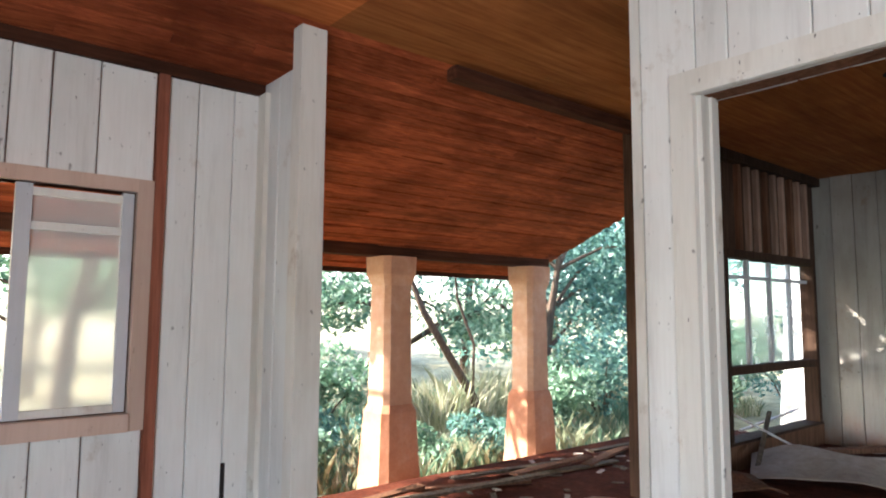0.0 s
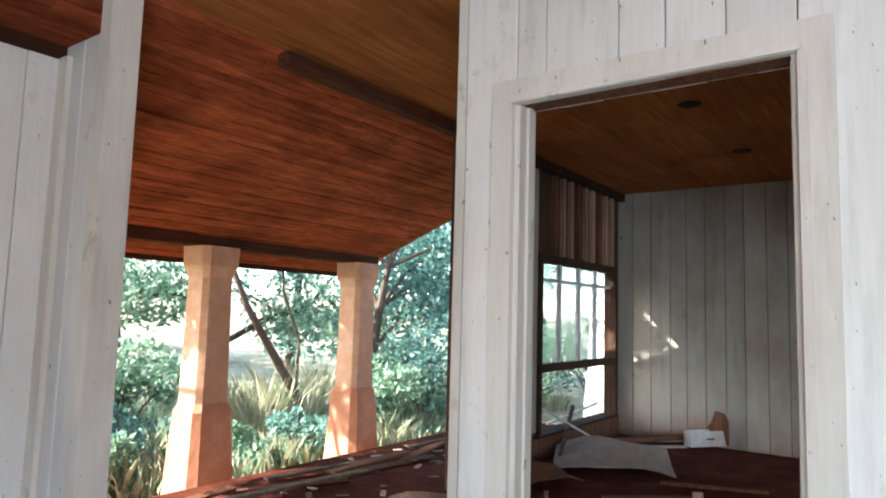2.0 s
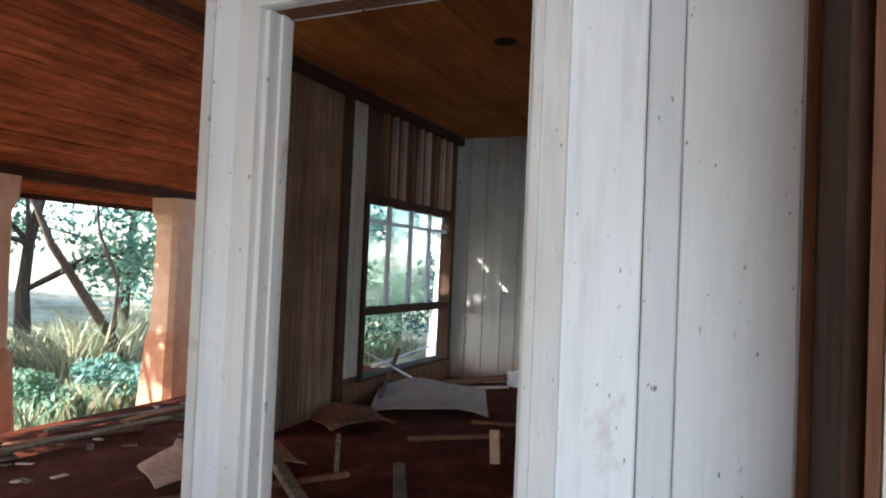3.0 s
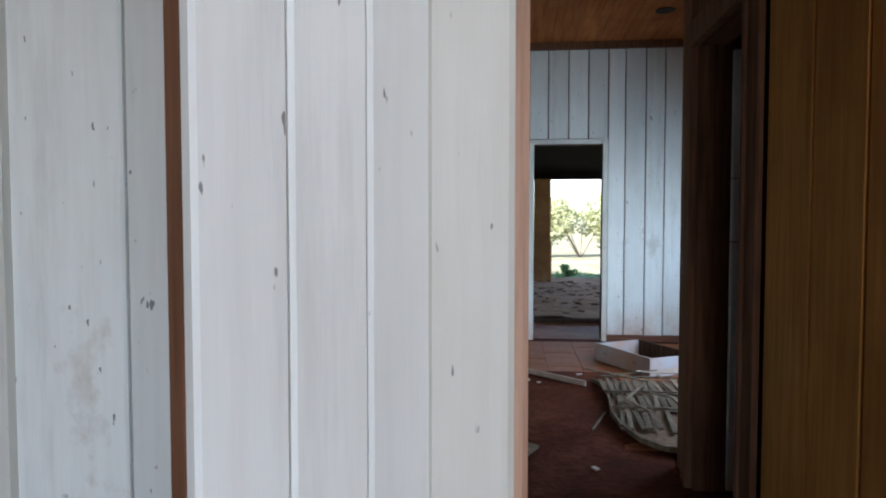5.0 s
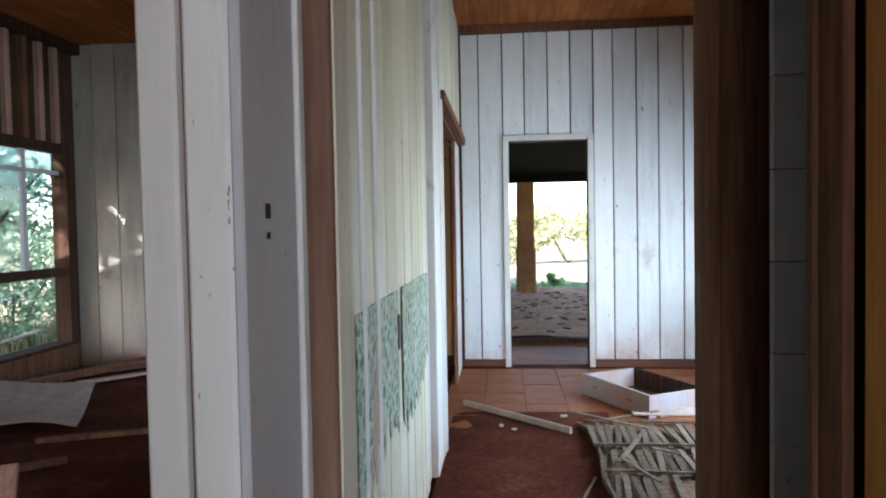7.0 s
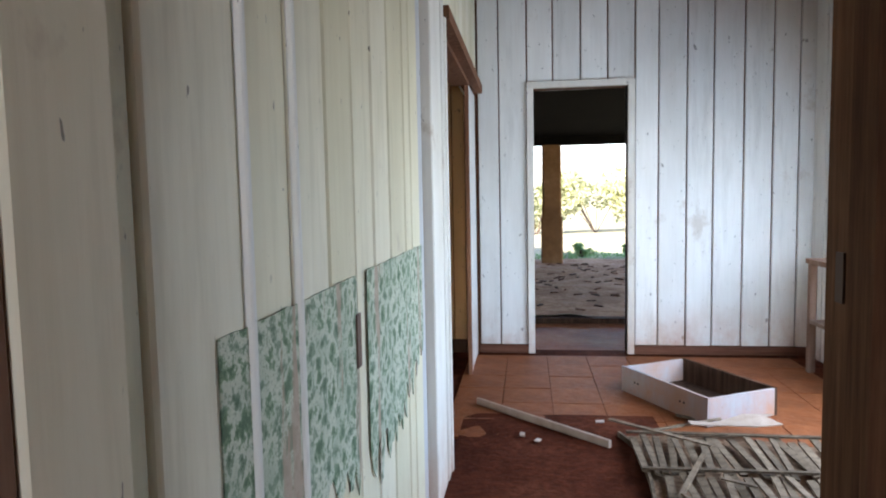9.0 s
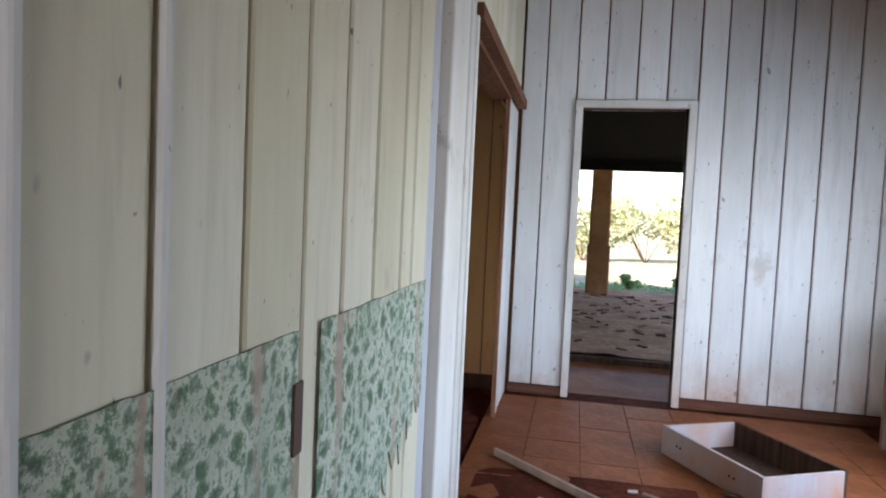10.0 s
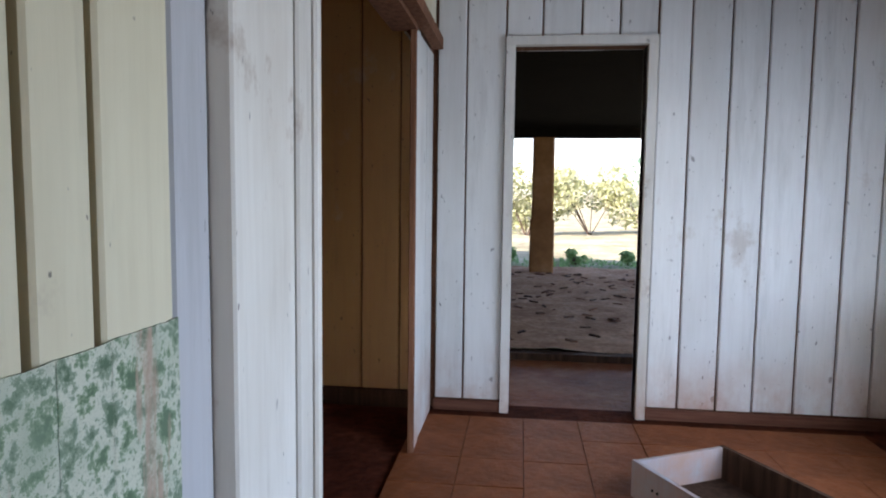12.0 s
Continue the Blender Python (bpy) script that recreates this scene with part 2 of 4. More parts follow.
BOX_F = [(0, 3, 2, 1), (4, 5, 6, 7), (0, 1, 5, 4), (1, 2, 6, 5), (2, 3, 7, 6), (3, 0, 4, 7)]


class Build:
    """Gathers boxes and other simple solids for one mesh."""

    def __init__(self):
        self.v, self.f = [], []

    def add(self, verts, faces):
        n = len(self.v)
        self.v += [tuple(p) for p in verts]
        self.f += [tuple(i + n for i in q) for q in faces]
        return self

    def box(self, x0, y0, z0, x1, y1, z1, m=None, c=0.0):
        """A box; with c its edges along z... are chamfered by c on all upright edges."""
        if c:
            o = [(x0 + c, y0), (x1 - c, y0), (x1, y0 + c), (x1, y1 - c), (x1 - c, y1), (x0 + c, y1), (x0, y1 - c), (x0, y0 + c)]
            vs = [Vector((a, b, z)) for z in (z0, z1) for a, b in o]
            fs = [tuple(reversed(range(8))), tuple(range(8, 16))] + [(k, (k + 1) % 8, (k + 1) % 8 + 8, k + 8) for k in range(8)]
        else:
            vs = [Vector(p) for p in ((x0, y0, z0), (x1, y0, z0), (x1, y1, z0), (x0, y1, z0), (x0, y0, z1), (x1, y0, z1), (x1, y1, z1), (x0, y1, z1))]
            fs = BOX_F
        if m is not None:
            vs = [m @ p for p in vs]
        return self.add(vs, fs)

    def bar(self, a, b, w, h, c=0.0):
        """A straight bar from a to b."""
        a, b = Vector(a), Vector(b)
        q = (b - a).to_track_quat("Z", "Y").to_matrix().to_4x4()
        return self.box(-w / 2, -h / 2, 0, w / 2, h / 2, (b - a).length, Matrix.Translation(a) @ q, c)

    def tube(self, pts, radii, n=8):
        vs, fs = [], []
        for k, (p, r) in enumerate(zip(pts, radii)):
            p = Vector(p)
            d = (Vector(pts[min(k + 1, len(pts) - 1)]) - Vector(pts[max(k - 1, 0)])).normalized()
            q = d.to_track_quat("Z", "Y")
            vs += [p + q @ Vector((r * math.cos(2 * math.pi * i / n), r * math.sin(2 * math.pi * i / n), 0)) for i in range(n)]
        for k in range(len(pts) - 1):
            fs += [(k * n + i, k * n + (i + 1) % n, (k + 1) * n + (i + 1) % n, (k + 1) * n + i) for i in range(n)]
        fs += [tuple(reversed(range(n))), tuple(range((len(pts) - 1) * n, len(pts) * n))]
        return self.add(vs, fs)

    def ob(self, name, mat, parent=None, label=""):
        o = new(name, mesh_of(name, self.v, self.f, mat))
        if parent is not None:
            o.parent = parent
        if label:
            o["label"] = label
        return o


def thing(name, label, category, group="", at=(0, 0, 0), turn=0.0):
    e = new(name)
    e.matrix_world = pose(*at, 0, 0, turn)
    e.empty_display_size = 0.1
    return tagged(e, label, category, group)


def structure(ob, label):
    return tagged(ob, label, kind="structure")


def wall_map(axis, p, side):
    """Maps (s along, d outwards from the face, z) to the world, for a wall face in the plane axis = p that looks to side."""
    if axis == "x":
        return lambda s, d, z: Vector((p + side * d, s, z))
    return lambda s, d, z: Vector((s, p + side * d, z))


def solid(mp, s0, s1, d0, d1, z0, z1):
    lo, hi = mp(s0, d0, z0), mp(s1, d1, z1)
    return [min(a, b) for a, b in zip(lo, hi)] + [max(a, b) for a, b in zip(lo, hi)]


def wall(name, axis, p0, p1, s0, s1, z1, holes, mat, label, z0=0.0):
    """A wall core between the planes p0 and p1, from s0 to s1, with holes (s, s, z, z) through it."""
    b = Build()
    cuts = sorted({s0, s1, *[h[0] for h in holes], *[h[1] for h in holes]})
    for a, c in zip(cuts, cuts[1:]):
        zs = [(z0, z1)]
        for h in holes:
            if h[0] <= a + 1e-6 and h[1] >= c - 1e-6:
                zs = [q for u, v in zs for q in ((u, min(v, h[2])), (max(u, h[3]), v)) if q[1] - q[0] > 0.005]
        for u, v in zs:
            if axis == "x":
                b.box(p0, a, u, p1, c, v)
            else:
                b.box(a, p0, u, c, p1, v)
    return structure(b.ob(name, mat), label)


RB = random.Random(5)


def boards(parent, axis, p, side, s0, s1, z0, z1, holes, mat, width=0.2, thick=0.018, gap=0.003, joints=None):
    """Upright boards on a wall face, each a piece of its own."""
    mp = wall_map(axis, p, side)
    n = max(1, round((s1 - s0) / width))
    cuts = [s0] + [s0 + (s1 - s0) * (k + RB.uniform(-0.09, 0.09)) / n for k in range(1, n)] + [s1]
    if joints:
        cuts = [s0, *joints, s1]
    for h in holes:
        for e in h[:2]:
            if s0 < e < s1:
                cuts = [c for c in cuts if abs(c - e) > 0.05 or c in (s0, s1)] + [e]
    cuts = sorted(set(cuts))
    for a, c in zip(cuts, cuts[1:]):
        zs = [(z0, z1)]
        for h in holes:
            if h[0] <= a + 1e-3 and h[1] >= c - 1e-3:
                zs = [q for u, v in zs for q in ((u, min(v, h[2])), (max(u, h[3]), v)) if q[1] - q[0] > 0.03]
        for u, v in zs:
            t = thick + RB.uniform(-0.002, 0.003)
            g = gap + RB.uniform(0, 0.0015)
            e = 0.005
            tilt = RB.uniform(-0.0015, 0.0015)
            v2 = v - RB.uniform(0, 0.004)
            u2 = u + RB.uniform(0, 0.004)
            prof = [(a + g, 0.0), (a + g, t - e), (a + g + e, t), (c - g - e, t), (c - g, t - e), (c - g, 0.0)]
            vs = [mp(s + (tilt if z == v2 else 0), d, z) for z in (u2, v2) for s, d in prof]
            fs = [(k, k + 1, k + 7, k + 6) for k in range(5)] + [(0, 1, 2, 3, 4, 5), (6, 7, 8, 9, 10, 11), (5, 0, 6, 11)]
            o = new("board", mesh_of("board", vs, fs, mat))
            o.parent = parent


def casing(parent, axis, p, side, s0, s1, z1, mat, w=0.11, t=0.022, head=True, z0=0.0, jamb=0.14, jmat=None):
    """Door casing round the opening s0..s1: two uprights, a head, jamb linings with a stop."""
    mp = wall_map(axis, p, side)
    jmat = jmat or mat
    for sa, sb in ((s0 - w, s0), (s1, s1 + w)):
        b = Build()
        b.box(*solid(mp, sa, sb, 0.02, 0.02 + t, z0, z1 + (w if head else 0)))
        inner, outer = (sb, sa) if sb == s0 else (sa, sb)
        k = 0.03 if inner > outer else -0.03
        b.box(*solid(mp, inner - k, inner, 0.02 + t, 0.032 + t, z0, z1))
        b.ob("casing", mat, parent)
    if head:
        Build().box(*solid(mp, s0, s1, 0.02, 0.022 + t, z1, z1 + w)).box(*solid(mp, s0 - 0.012, s1 + 0.012, 0.022 + t, 0.034 + t, z1 + 0.002, z1 + 0.03)).ob("casing_head", mat, parent)
    for s, k in ((s0, 1), (s1, -1)):
        Build().box(*solid(mp, s, s + k * 0.022, -jamb, 0.02, z0, z1)).box(*solid(mp, s + k * 0.022, s + k * 0.034, -jamb * 0.7, -jamb * 0.35, z0, z1)).ob("jamb", jmat, parent)


# ---- the large structure ----
H = 3.08
X_L = -3.2          # inner face of the veranda wall of room b
Y_A = 2.45          # hall face of the wall with the wide doorway
Y_F = 8.25          # far wall of the rooms

floor = structure(Build().box(-4.75, -2.6, -0.25, 4.7, 8.4, -0.012).ob("floor", SOIL), "red earth covered floor of an abandoned wooden house")


def soil_sheet(name, x0, x1, y0, y1, h, mat, label, seed, step=0.08, base=0.0):
    nx, ny = int((x1 - x0) / step), int((y1 - y0) / step)
    vs = []
    for j in range(ny + 1):
        for i in range(nx + 1):
            x, y = x0 + (x1 - x0) * i / nx, y0 + (y1 - y0) * j / ny
            z = noise.noise(Vector((x * 1.1, y * 1.1, seed))) * h + noise.noise(Vector((x * 6, y * 6, seed))) * h * 0.35
            vs.append((x, y, base + z))
    fs = [(j * (nx + 1) + i, j * (nx + 1) + i + 1, (j + 1) * (nx + 1) + i + 1, (j + 1) * (nx + 1) + i) for j in range(ny) for i in range(nx)]
    o = structure(new(name, mesh_of(name, vs, fs, mat)), label)
    for q in o.data.polygons:
        q.use_smooth = True
    return o


soil_sheet("floor_soil_room_b", -3.18, 0.36, 2.62, 8.2, 0.035, SOIL, "uneven red earth trodden over the floor", 3.0, base=0.012)
soil_sheet("floor_soil_room_c", 0.54, 1.58, 2.0, 6.75, 0.016, SOIL, "red earth lying on the passage floor", 7.0, base=0.004)


soil_sheet("floor_dirt_patch", 2.25, 2.98, 6.9, 7.45, 0.016, SOIL, "dark patch of earth lying on the tiles", 19.0, 0.04, -0.001)

# wall with the wide doorway into room b
D1 = (-1.415, -0.318, 0.0, 2.38)
w_a = wall("wall_hall", "y", Y_A, Y_A + 0.1, -1.68, 0.36, H, [D1], BROWN, "white painted board wall with a wide open doorway")
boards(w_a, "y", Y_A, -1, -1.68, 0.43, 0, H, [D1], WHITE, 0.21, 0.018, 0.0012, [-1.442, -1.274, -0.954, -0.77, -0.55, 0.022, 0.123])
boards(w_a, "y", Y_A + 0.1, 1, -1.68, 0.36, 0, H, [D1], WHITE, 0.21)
casing(w_a, "y", Y_A, -1, D1[0], D1[1], D1[3], CASING, w=0.11, jamb=0.12)
Build().box(-1.73, Y_A - 0.02, 0, -1.682, Y_A + 0.12, H).ob("end_post", CASING, w_a)
Build().box(0.432, Y_A - 0.03, 0, 0.462, Y_A + 0.0, H).ob("corner_post", BROWN, w_a)
# short stub beside the passage, and its return
w_p = wall("wall_passage_stub", "y", 1.92, 2.05, 0.645, 0.74, H, [], BROWN, "white painted stub of wall beside the passage doorway")
a, c = Vector((0.525, 1.70, 0)), Vector((0.672, 1.895, 0))
way = (c - a).normalized()
skew = Matrix.Translation(a) @ pose(0, 0, 0, 0, 0, math.degrees(math.atan2(way.y, way.x)))
for k in range(3):
    u = (c - a).length / 3
    Build().box(k * u + 0.0006, 0, 0, (k + 1) * u - 0.0006, 0.02 + 0.002 * (k % 2), H, skew, 0.004).ob("board", WHITE, w_p)
Build().box(0.002, 0.023, 0, 0.26, 0.045, H, skew).ob("backing", BROWN, w_p)
Build().box(0.665, 1.885, 0, 0.75, 1.918, H, None, 0.006).ob("casing", CASING, w_p)
Build().box(0.742, 1.920, 0, 0.758, 2.03, H, None, 0.004).box(0.757, 1.965, 0, 0.765, 1.99, H).ob("jamb", PINK, w_p)
wall("wall_passage_return", "x", 0.463, 0.50, 1.80, 2.45, H, [], DARK, "short boarded return between the two doorways")

# wall between room b and room c
SD = (5.98, 8.27, 0.0, 2.0)
w_bc = wall("wall_between_rooms", "x", 0.45, 0.50, 3.573, Y_F, H, [SD], BROWN, "boarded partition with peeling paint and remains of wallpaper")
PJ = [3.70, 3.935, 4.13, 4.325, 4.525, 4.715, 4.912, 5.14, 5.25]
boards(w_bc, "x", 0.50, 1, 3.575, 5.422, 0, H, [], CREAM, joints=PJ, gap=0.006)
boards(w_bc, "x", 0.50, 1, 5.426, 5.546, 0, H, [], GREYPAINT, 0.2, 0.012)
boards(w_bc, "x", 0.50, 1, 5.982, Y_F, 2.062, H, [], CREAM, joints=[6.2, 6.4, 6.59, 6.8, 7.0, 7.21, 7.4, 7.6, 7.82, 8.03])
boards(w_bc, "x", 0.45, -1, 3.575, Y_F, 0, H, [SD], WHITE, 0.2)
Build().box(0.501, 5.548, 0, 0.552, 5.832, H, None, 0.005).ob("casing", CASING, w_bc)
Build().box(0.501, 5.842, 0, 0.557, 5.93, H, None, 0.006).ob("casing_strip", CASING, w_bc)
Build().box(0.501, 5.938, 0, 0.564, 5.978, 2.0, None, 0.006).ob("door_stop", CASING, w_bc)
Build().box(0.40, 5.98, 0, 0.55, 6.002, 2.0).box(0.44, 6.002, 0, 0.5, 6.016, 2.0).ob("jamb", CASING, w_bc)
Build().box(0.488, 7.565, 0, 0.516, 7.60, 2.0, None, 0.004).ob("jamb", BROWN, w_bc)
Build().box(0.49, 7.602, 0, 0.512, 7.72, 2.0).box(0.49, 7.722, 0, 0.506, 7.98, 2.0).box(0.49, 7.984, 0, 0.507, 8.22, 2.0).ob("end_boards", WHITE, w_bc)
Build().box(0.521, 5.98, 2.002, 0.575, 8.1, 2.06).box(0.40, 6.0, 1.98, 0.52, 7.6, 2.0).ob("casing_head", BROWN, w_bc)
# Thin white strips put in for the glints along two board edges.
for y0, y1 in ((3.928, 3.942), (4.124, 4.136)):
    Build().box(0.519, y0, 0, 0.533, y1, H, None, 0.003).ob("cover_strip", WHITE, w_bc)
# the pier at its near end
w_pi = wall("wall_pier", "y", 3.10, 3.33, 0.41, 0.53, H, [], BROWN, "white painted pier at the end of the partition")
boards(w_pi, "y", 3.10, -1, 0.40, 0.535, 0, H, [], WHITE, 0.09)
Build().box(0.532, 3.084, 0, 0.548, 3.334, H, None, 0.003).ob("jamb", GREYPAINT, w_pi, "grey weathered door jamb with a lock hole")
Build().box(0.5475, 3.165, 1.300, 0.5495, 3.183, 1.322).box(0.5475, 3.168, 1.270, 0.5495, 3.180, 1.280).ob("lock_hole", BLACK, w_pi)
Build().box(0.549, 3.302, 0, 0.560, 3.332, H, None, 0.003).ob("door_stop", WHITE, w_pi)
# Recess before the post; its shade is put into the dark wood colour.
Build().box(0.45, 3.336, 0, 0.495, 3.428, H).ob("backing", DARK, w_pi)
Build().box(0.46, 3.43, 0, 0.579, 3.452, H, None, 0.003).ob("post", POST, w_pi, "bare pinkish brown wooden post")
Build().box(0.46, 3.454, 0, 0.582, 3.57, H, None, 0.004).ob("casing", CREAM, w_pi)

# far wall, with the doorway to the back porch
FD = (0.955, 1.66, 0.0, 2.045)
w_f = wall("wall_far", "y", Y_F + 0.02, Y_F + 0.12, -3.3, 3.1, H, [FD], BROWN, "white painted vertical board wall with an open doorway")
boards(w_f, "y", Y_F + 0.02, -1, 0.525, 3.0, 0.065, H, [(0.905, 1.712, 0, 2.097)], WHITE, 0.225, 0.018, 0.0045, [0.69, 1.10, 1.31, 1.51, 1.885, 2.09, 2.28, 2.495, 2.70, 2.88])
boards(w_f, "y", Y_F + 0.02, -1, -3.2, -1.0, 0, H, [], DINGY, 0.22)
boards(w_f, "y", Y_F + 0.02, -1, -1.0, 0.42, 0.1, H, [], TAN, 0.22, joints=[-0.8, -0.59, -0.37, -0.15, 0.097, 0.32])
boards(w_f, "y", Y_F + 0.12, 1, -3.2, 3.0, 0, H, [FD], WHITE, 0.22)
for sa, sb in ((0.905, 0.955), (1.66, 1.708)):
    Build().box(sa, Y_F - 0.03, 0, sb, Y_F + 0.125, 2.045).ob("door_frame", CASING, w_f)
Build().box(0.905, Y_F - 0.031, 2.046, 1.708, Y_F + 0.126, 2.093).ob("door_frame_head", CASING, w_f)
for a, c in ((0.525, 0.904), (1.709, 3.0)):
    structure(Build().box(a, Y_F - 0.022, 0, c, Y_F + 0.0, 0.06).ob("baseboard", BASEB), "dusty brown wooden baseboard under the white boards")

structure(Build().box(-1.0, Y_F - 0.024, 0, 0.42, Y_F + 0.0, 0.1).ob("baseboard", DARK), "dark wooden baseboard under the stained boards")

# veranda wall of room b with its window
WN = (6.02, 8.12, 0.26, 2.03)
GAP = (6.30, 8.08, 2.12, 3.04)
w_l = wall("wall_veranda", "x", X_L - 0.1, X_L, 4.62, Y_F + 0.02, H, [WN], DARK, "dark weathered board wall with a broken window")
boards(w_l, "x", X_L, 1, 4.64, 5.6, 0, H, [], WEATHER, 0.24)
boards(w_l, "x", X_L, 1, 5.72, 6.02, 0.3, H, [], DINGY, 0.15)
boards(w_l, "x", X_L - 0.1, -1, 4.64, Y_F, 0, H, [WN, GAP], WHITE, 0.2)
Build().box(X_L, 5.605, 0, X_L + 0.06, 5.71, H).ob("post", DARK, w_l)
for k in range(9):
    y = 6.34 + k * 0.2
    Build().box(X_L + 0.001, y, 2.115, X_L + 0.05, y + 0.06, 3.06).ob("stud", PINK if k % 3 else BROWN, w_l)
Build().box(X_L, 5.73, 0, X_L + 0.04, 8.2, 0.24).ob("skirting_plank", BROWN, w_l, "broad brown plank below the window")
structure(Build().box(-3.24, 4.60, 2.98, -3.1, Y_F, H - 0.003).ob("trim_veranda", DARK), "dark wooden ceiling trim along the wall")

win = structure(new("window_1"), "broken sash window with dusty panes, lower half empty")
win.location = (X_L - 0.05, 7.07, WN[2])


def win_part(name, b, mat, lab=""):
    o = b.ob(name, mat, win, lab)
    o.matrix_parent_inverse = Matrix.Translation(-win.location)
    return o


for y0, y1 in ((6.02, 6.08), (8.06, 8.12)):
    win_part("window_frame", Build().box(X_L - 0.1, y0, 0.26, X_L + 0.05, y1, 2.03), DARK)
win_part("window_head", Build().box(X_L - 0.1, 6.02, 2.031, X_L + 0.05, 8.12, 2.11), DARK)
win_part("window_sill", Build().box(X_L - 0.14, 6.0, 0.242, X_L + 0.06, 8.14, 0.27), DARK)
win_part("meeting_rail", Build().box(X_L - 0.07, 6.08, 0.89, X_L + 0.04, 8.06, 0.97), DARK)
win_part("sash_rail", Build().box(X_L - 0.06, 6.08, 1.83, X_L - 0.02, 8.06, 1.865), GREYPAINT)
for y in (6.60, 7.10, 7.58):
    win_part("glazing_bar", Build().box(X_L - 0.062, y, 0.97, X_L - 0.018, y + 0.045, 2.03), GREYPAINT)
for y0, y1 in ((6.08, 6.6), (6.645, 7.1), (7.145, 7.58), (7.625, 8.06)):
    for z0, z1 in ((0.97, 1.83), (1.865, 2.03)):
        if y0 > 7.5 and z0 < 1:
            continue
        pane = win_part("pane", Build().box(X_L - 0.042, y0, z0, X_L - 0.038, y1, z1), GLASS)
        pane.visible_shadow = False

# hall recess wall with its window
X_H = -3.75
HT = 2.84
HW = (-0.55, 0.87, 0.95, 2.10)
w_h = wall("wall_recess", "x", X_H - 0.1, X_H, -2.5, 1.6, HT, [HW], BROWN, "white board wall with a pink framed window")
boards(w_h, "x", X_H, 1, -2.5, 0.95, 0, HT - 0.07, [(-0.65, 0.95, 0.86, 2.17)], WHITE, 0.24, joints=[-2.325, -2.065, -1.805, -1.545, -1.285, -1.025, -0.765, -0.505, -0.245, 0.015, 0.275, 0.45, 0.668])
boards(w_h, "x", X_H, 1, 1.01, 1.58, 0, HT - 0.07, [], WHITE, gap=0.0015, joints=[1.178, 1.382])
boards(w_h, "x", X_H - 0.1, -1, -2.5, 1.6, 0, HT - 0.06, [HW], WHITE, 0.26)
Build().box(X_H, 0.952, 0, X_H + 0.045, 1.008, HT).ob("post", REDWOOD, w_h, "reddish brown upright post")
structure(Build().box(X_H, -2.5, HT - 0.07, X_H + 0.05, 1.57, HT - 0.003).ob("trim_recess", BEAM), "brown wooden trim under the ceiling")
Build().box(X_H + 0.014, 1.376, 0.330, X_H + 0.0225, 1.400, 0.630).ob("gap", BLACK, w_h, "dark gap in the boards")
win2 = structure(new("window_2"), "pinkish wooden window with a pale sliding sash")
win2.location = (X_H, 0.3, HW[2])


def win2_part(name, b, mat):
    o = b.ob(name, mat, win2)
    o.matrix_parent_inverse = Matrix.Translation(-win2.location)
    return o


for y0, y1 in ((-0.65, -0.55), (0.87, 0.95)):
    win2_part("window_frame", Build().box(X_H - 0.1, y0, 0.86, X_H + 0.04, y1, 2.17), PINK_PAINT)
win2_part("window_head", Build().box(X_H - 0.1, -0.55, 2.10, X_H + 0.042, 0.87, 2.17), PINK_PAINT)
win2_part("window_sill", Build().box(X_H - 0.1, -0.55, 0.86, X_H + 0.06, 0.87, 0.95), PINK_PAINT)
for y0, y1 in ((-0.5, -0.43), (0.33, 0.40), (0.81, 0.865)):
    win2_part("sash_stile", Build().box(X_H - 0.06, y0, 0.955, X_H - 0.01, y1, 2.095), GREYPAINT)
for z in (0.955, 1.87, 2.04):
    win2_part("sash_rail", Build().box(X_H - 0.05, 0.40, z, X_H - 0.015, 0.81, z + 0.04), CASING)
pane2 = win2_part("pane", Build().box(X_H - 0.035, 0.40, 0.995, X_H - 0.03, 0.81, 1.87), FILM)
pane2.visible_shadow = False
pane2 = win2_part("pane", Build().box(X_H - 0.035, 0.40, 1.91, X_H - 0.03, 0.81, 2.04), FILM)
pane2.visible_shadow = False

# return wall at the end of the recess
w_e = wall("wall_recess_end", "y", 1.58, 1.67, X_H, -3.26, HT, [], BROWN, "white painted end wall of the hall recess")
boards(w_e, "y", 1.58, -1, X_H + 0.02, -3.3, 0, HT, [], WHITE, 0.22)
boards(w_e, "y", 1.67, 1, X_H, -3.26, 0, HT, [], WHITE, 0.22)
Build().box(-3.3, 1.535, 0, -3.2, 1.56, H - 0.03).box(-3.26, 1.56, 0, -3.2, 1.69, H - 0.03).ob("end_casing", CASING, w_e)
Build().box(X_H + 0.02, 1.53, 0, X_H + 0.12, 1.56, HT - 0.07).ob("casing", CASING, w_e)

# right wall of the passage with its side doorway
RD = (3.72, 4.40, 0.0, 2.04)
w_g = wall("wall_passage", "x", 1.60, 1.70, 2.02, 4.66, H, [RD], BROWN, "ochre wooden wall of the passage with a side doorway")
boards(w_g, "x", 1.60, -1, 2.02, 3.56, 0, H, [], OCHRE, 0.3)
casing(w_g, "x", 1.60, -1, RD[0], RD[1], RD[3], BROWN, w=0.13, jamb=0.12)
Build().box(1.58, 4.53, 0, 1.72, 4.68, H).ob("corner_post", BROWN, w_g)
Build().box(1.574, 4.585, 0.99, 1.58, 4.62, 1.10).ob("hinge", METAL, w_g)
w_k = wall("wall_side_room", "x", 2.5, 2.6, 2.5, 4.66, H, [], BROWN, "grey boarded wall of a dark side room")
leaf = structure(new("door_1"), "grey painted plank door standing open into a dark room")
leaf.matrix_world = pose(1.72, 4.37, 0, 0, 0, -4)
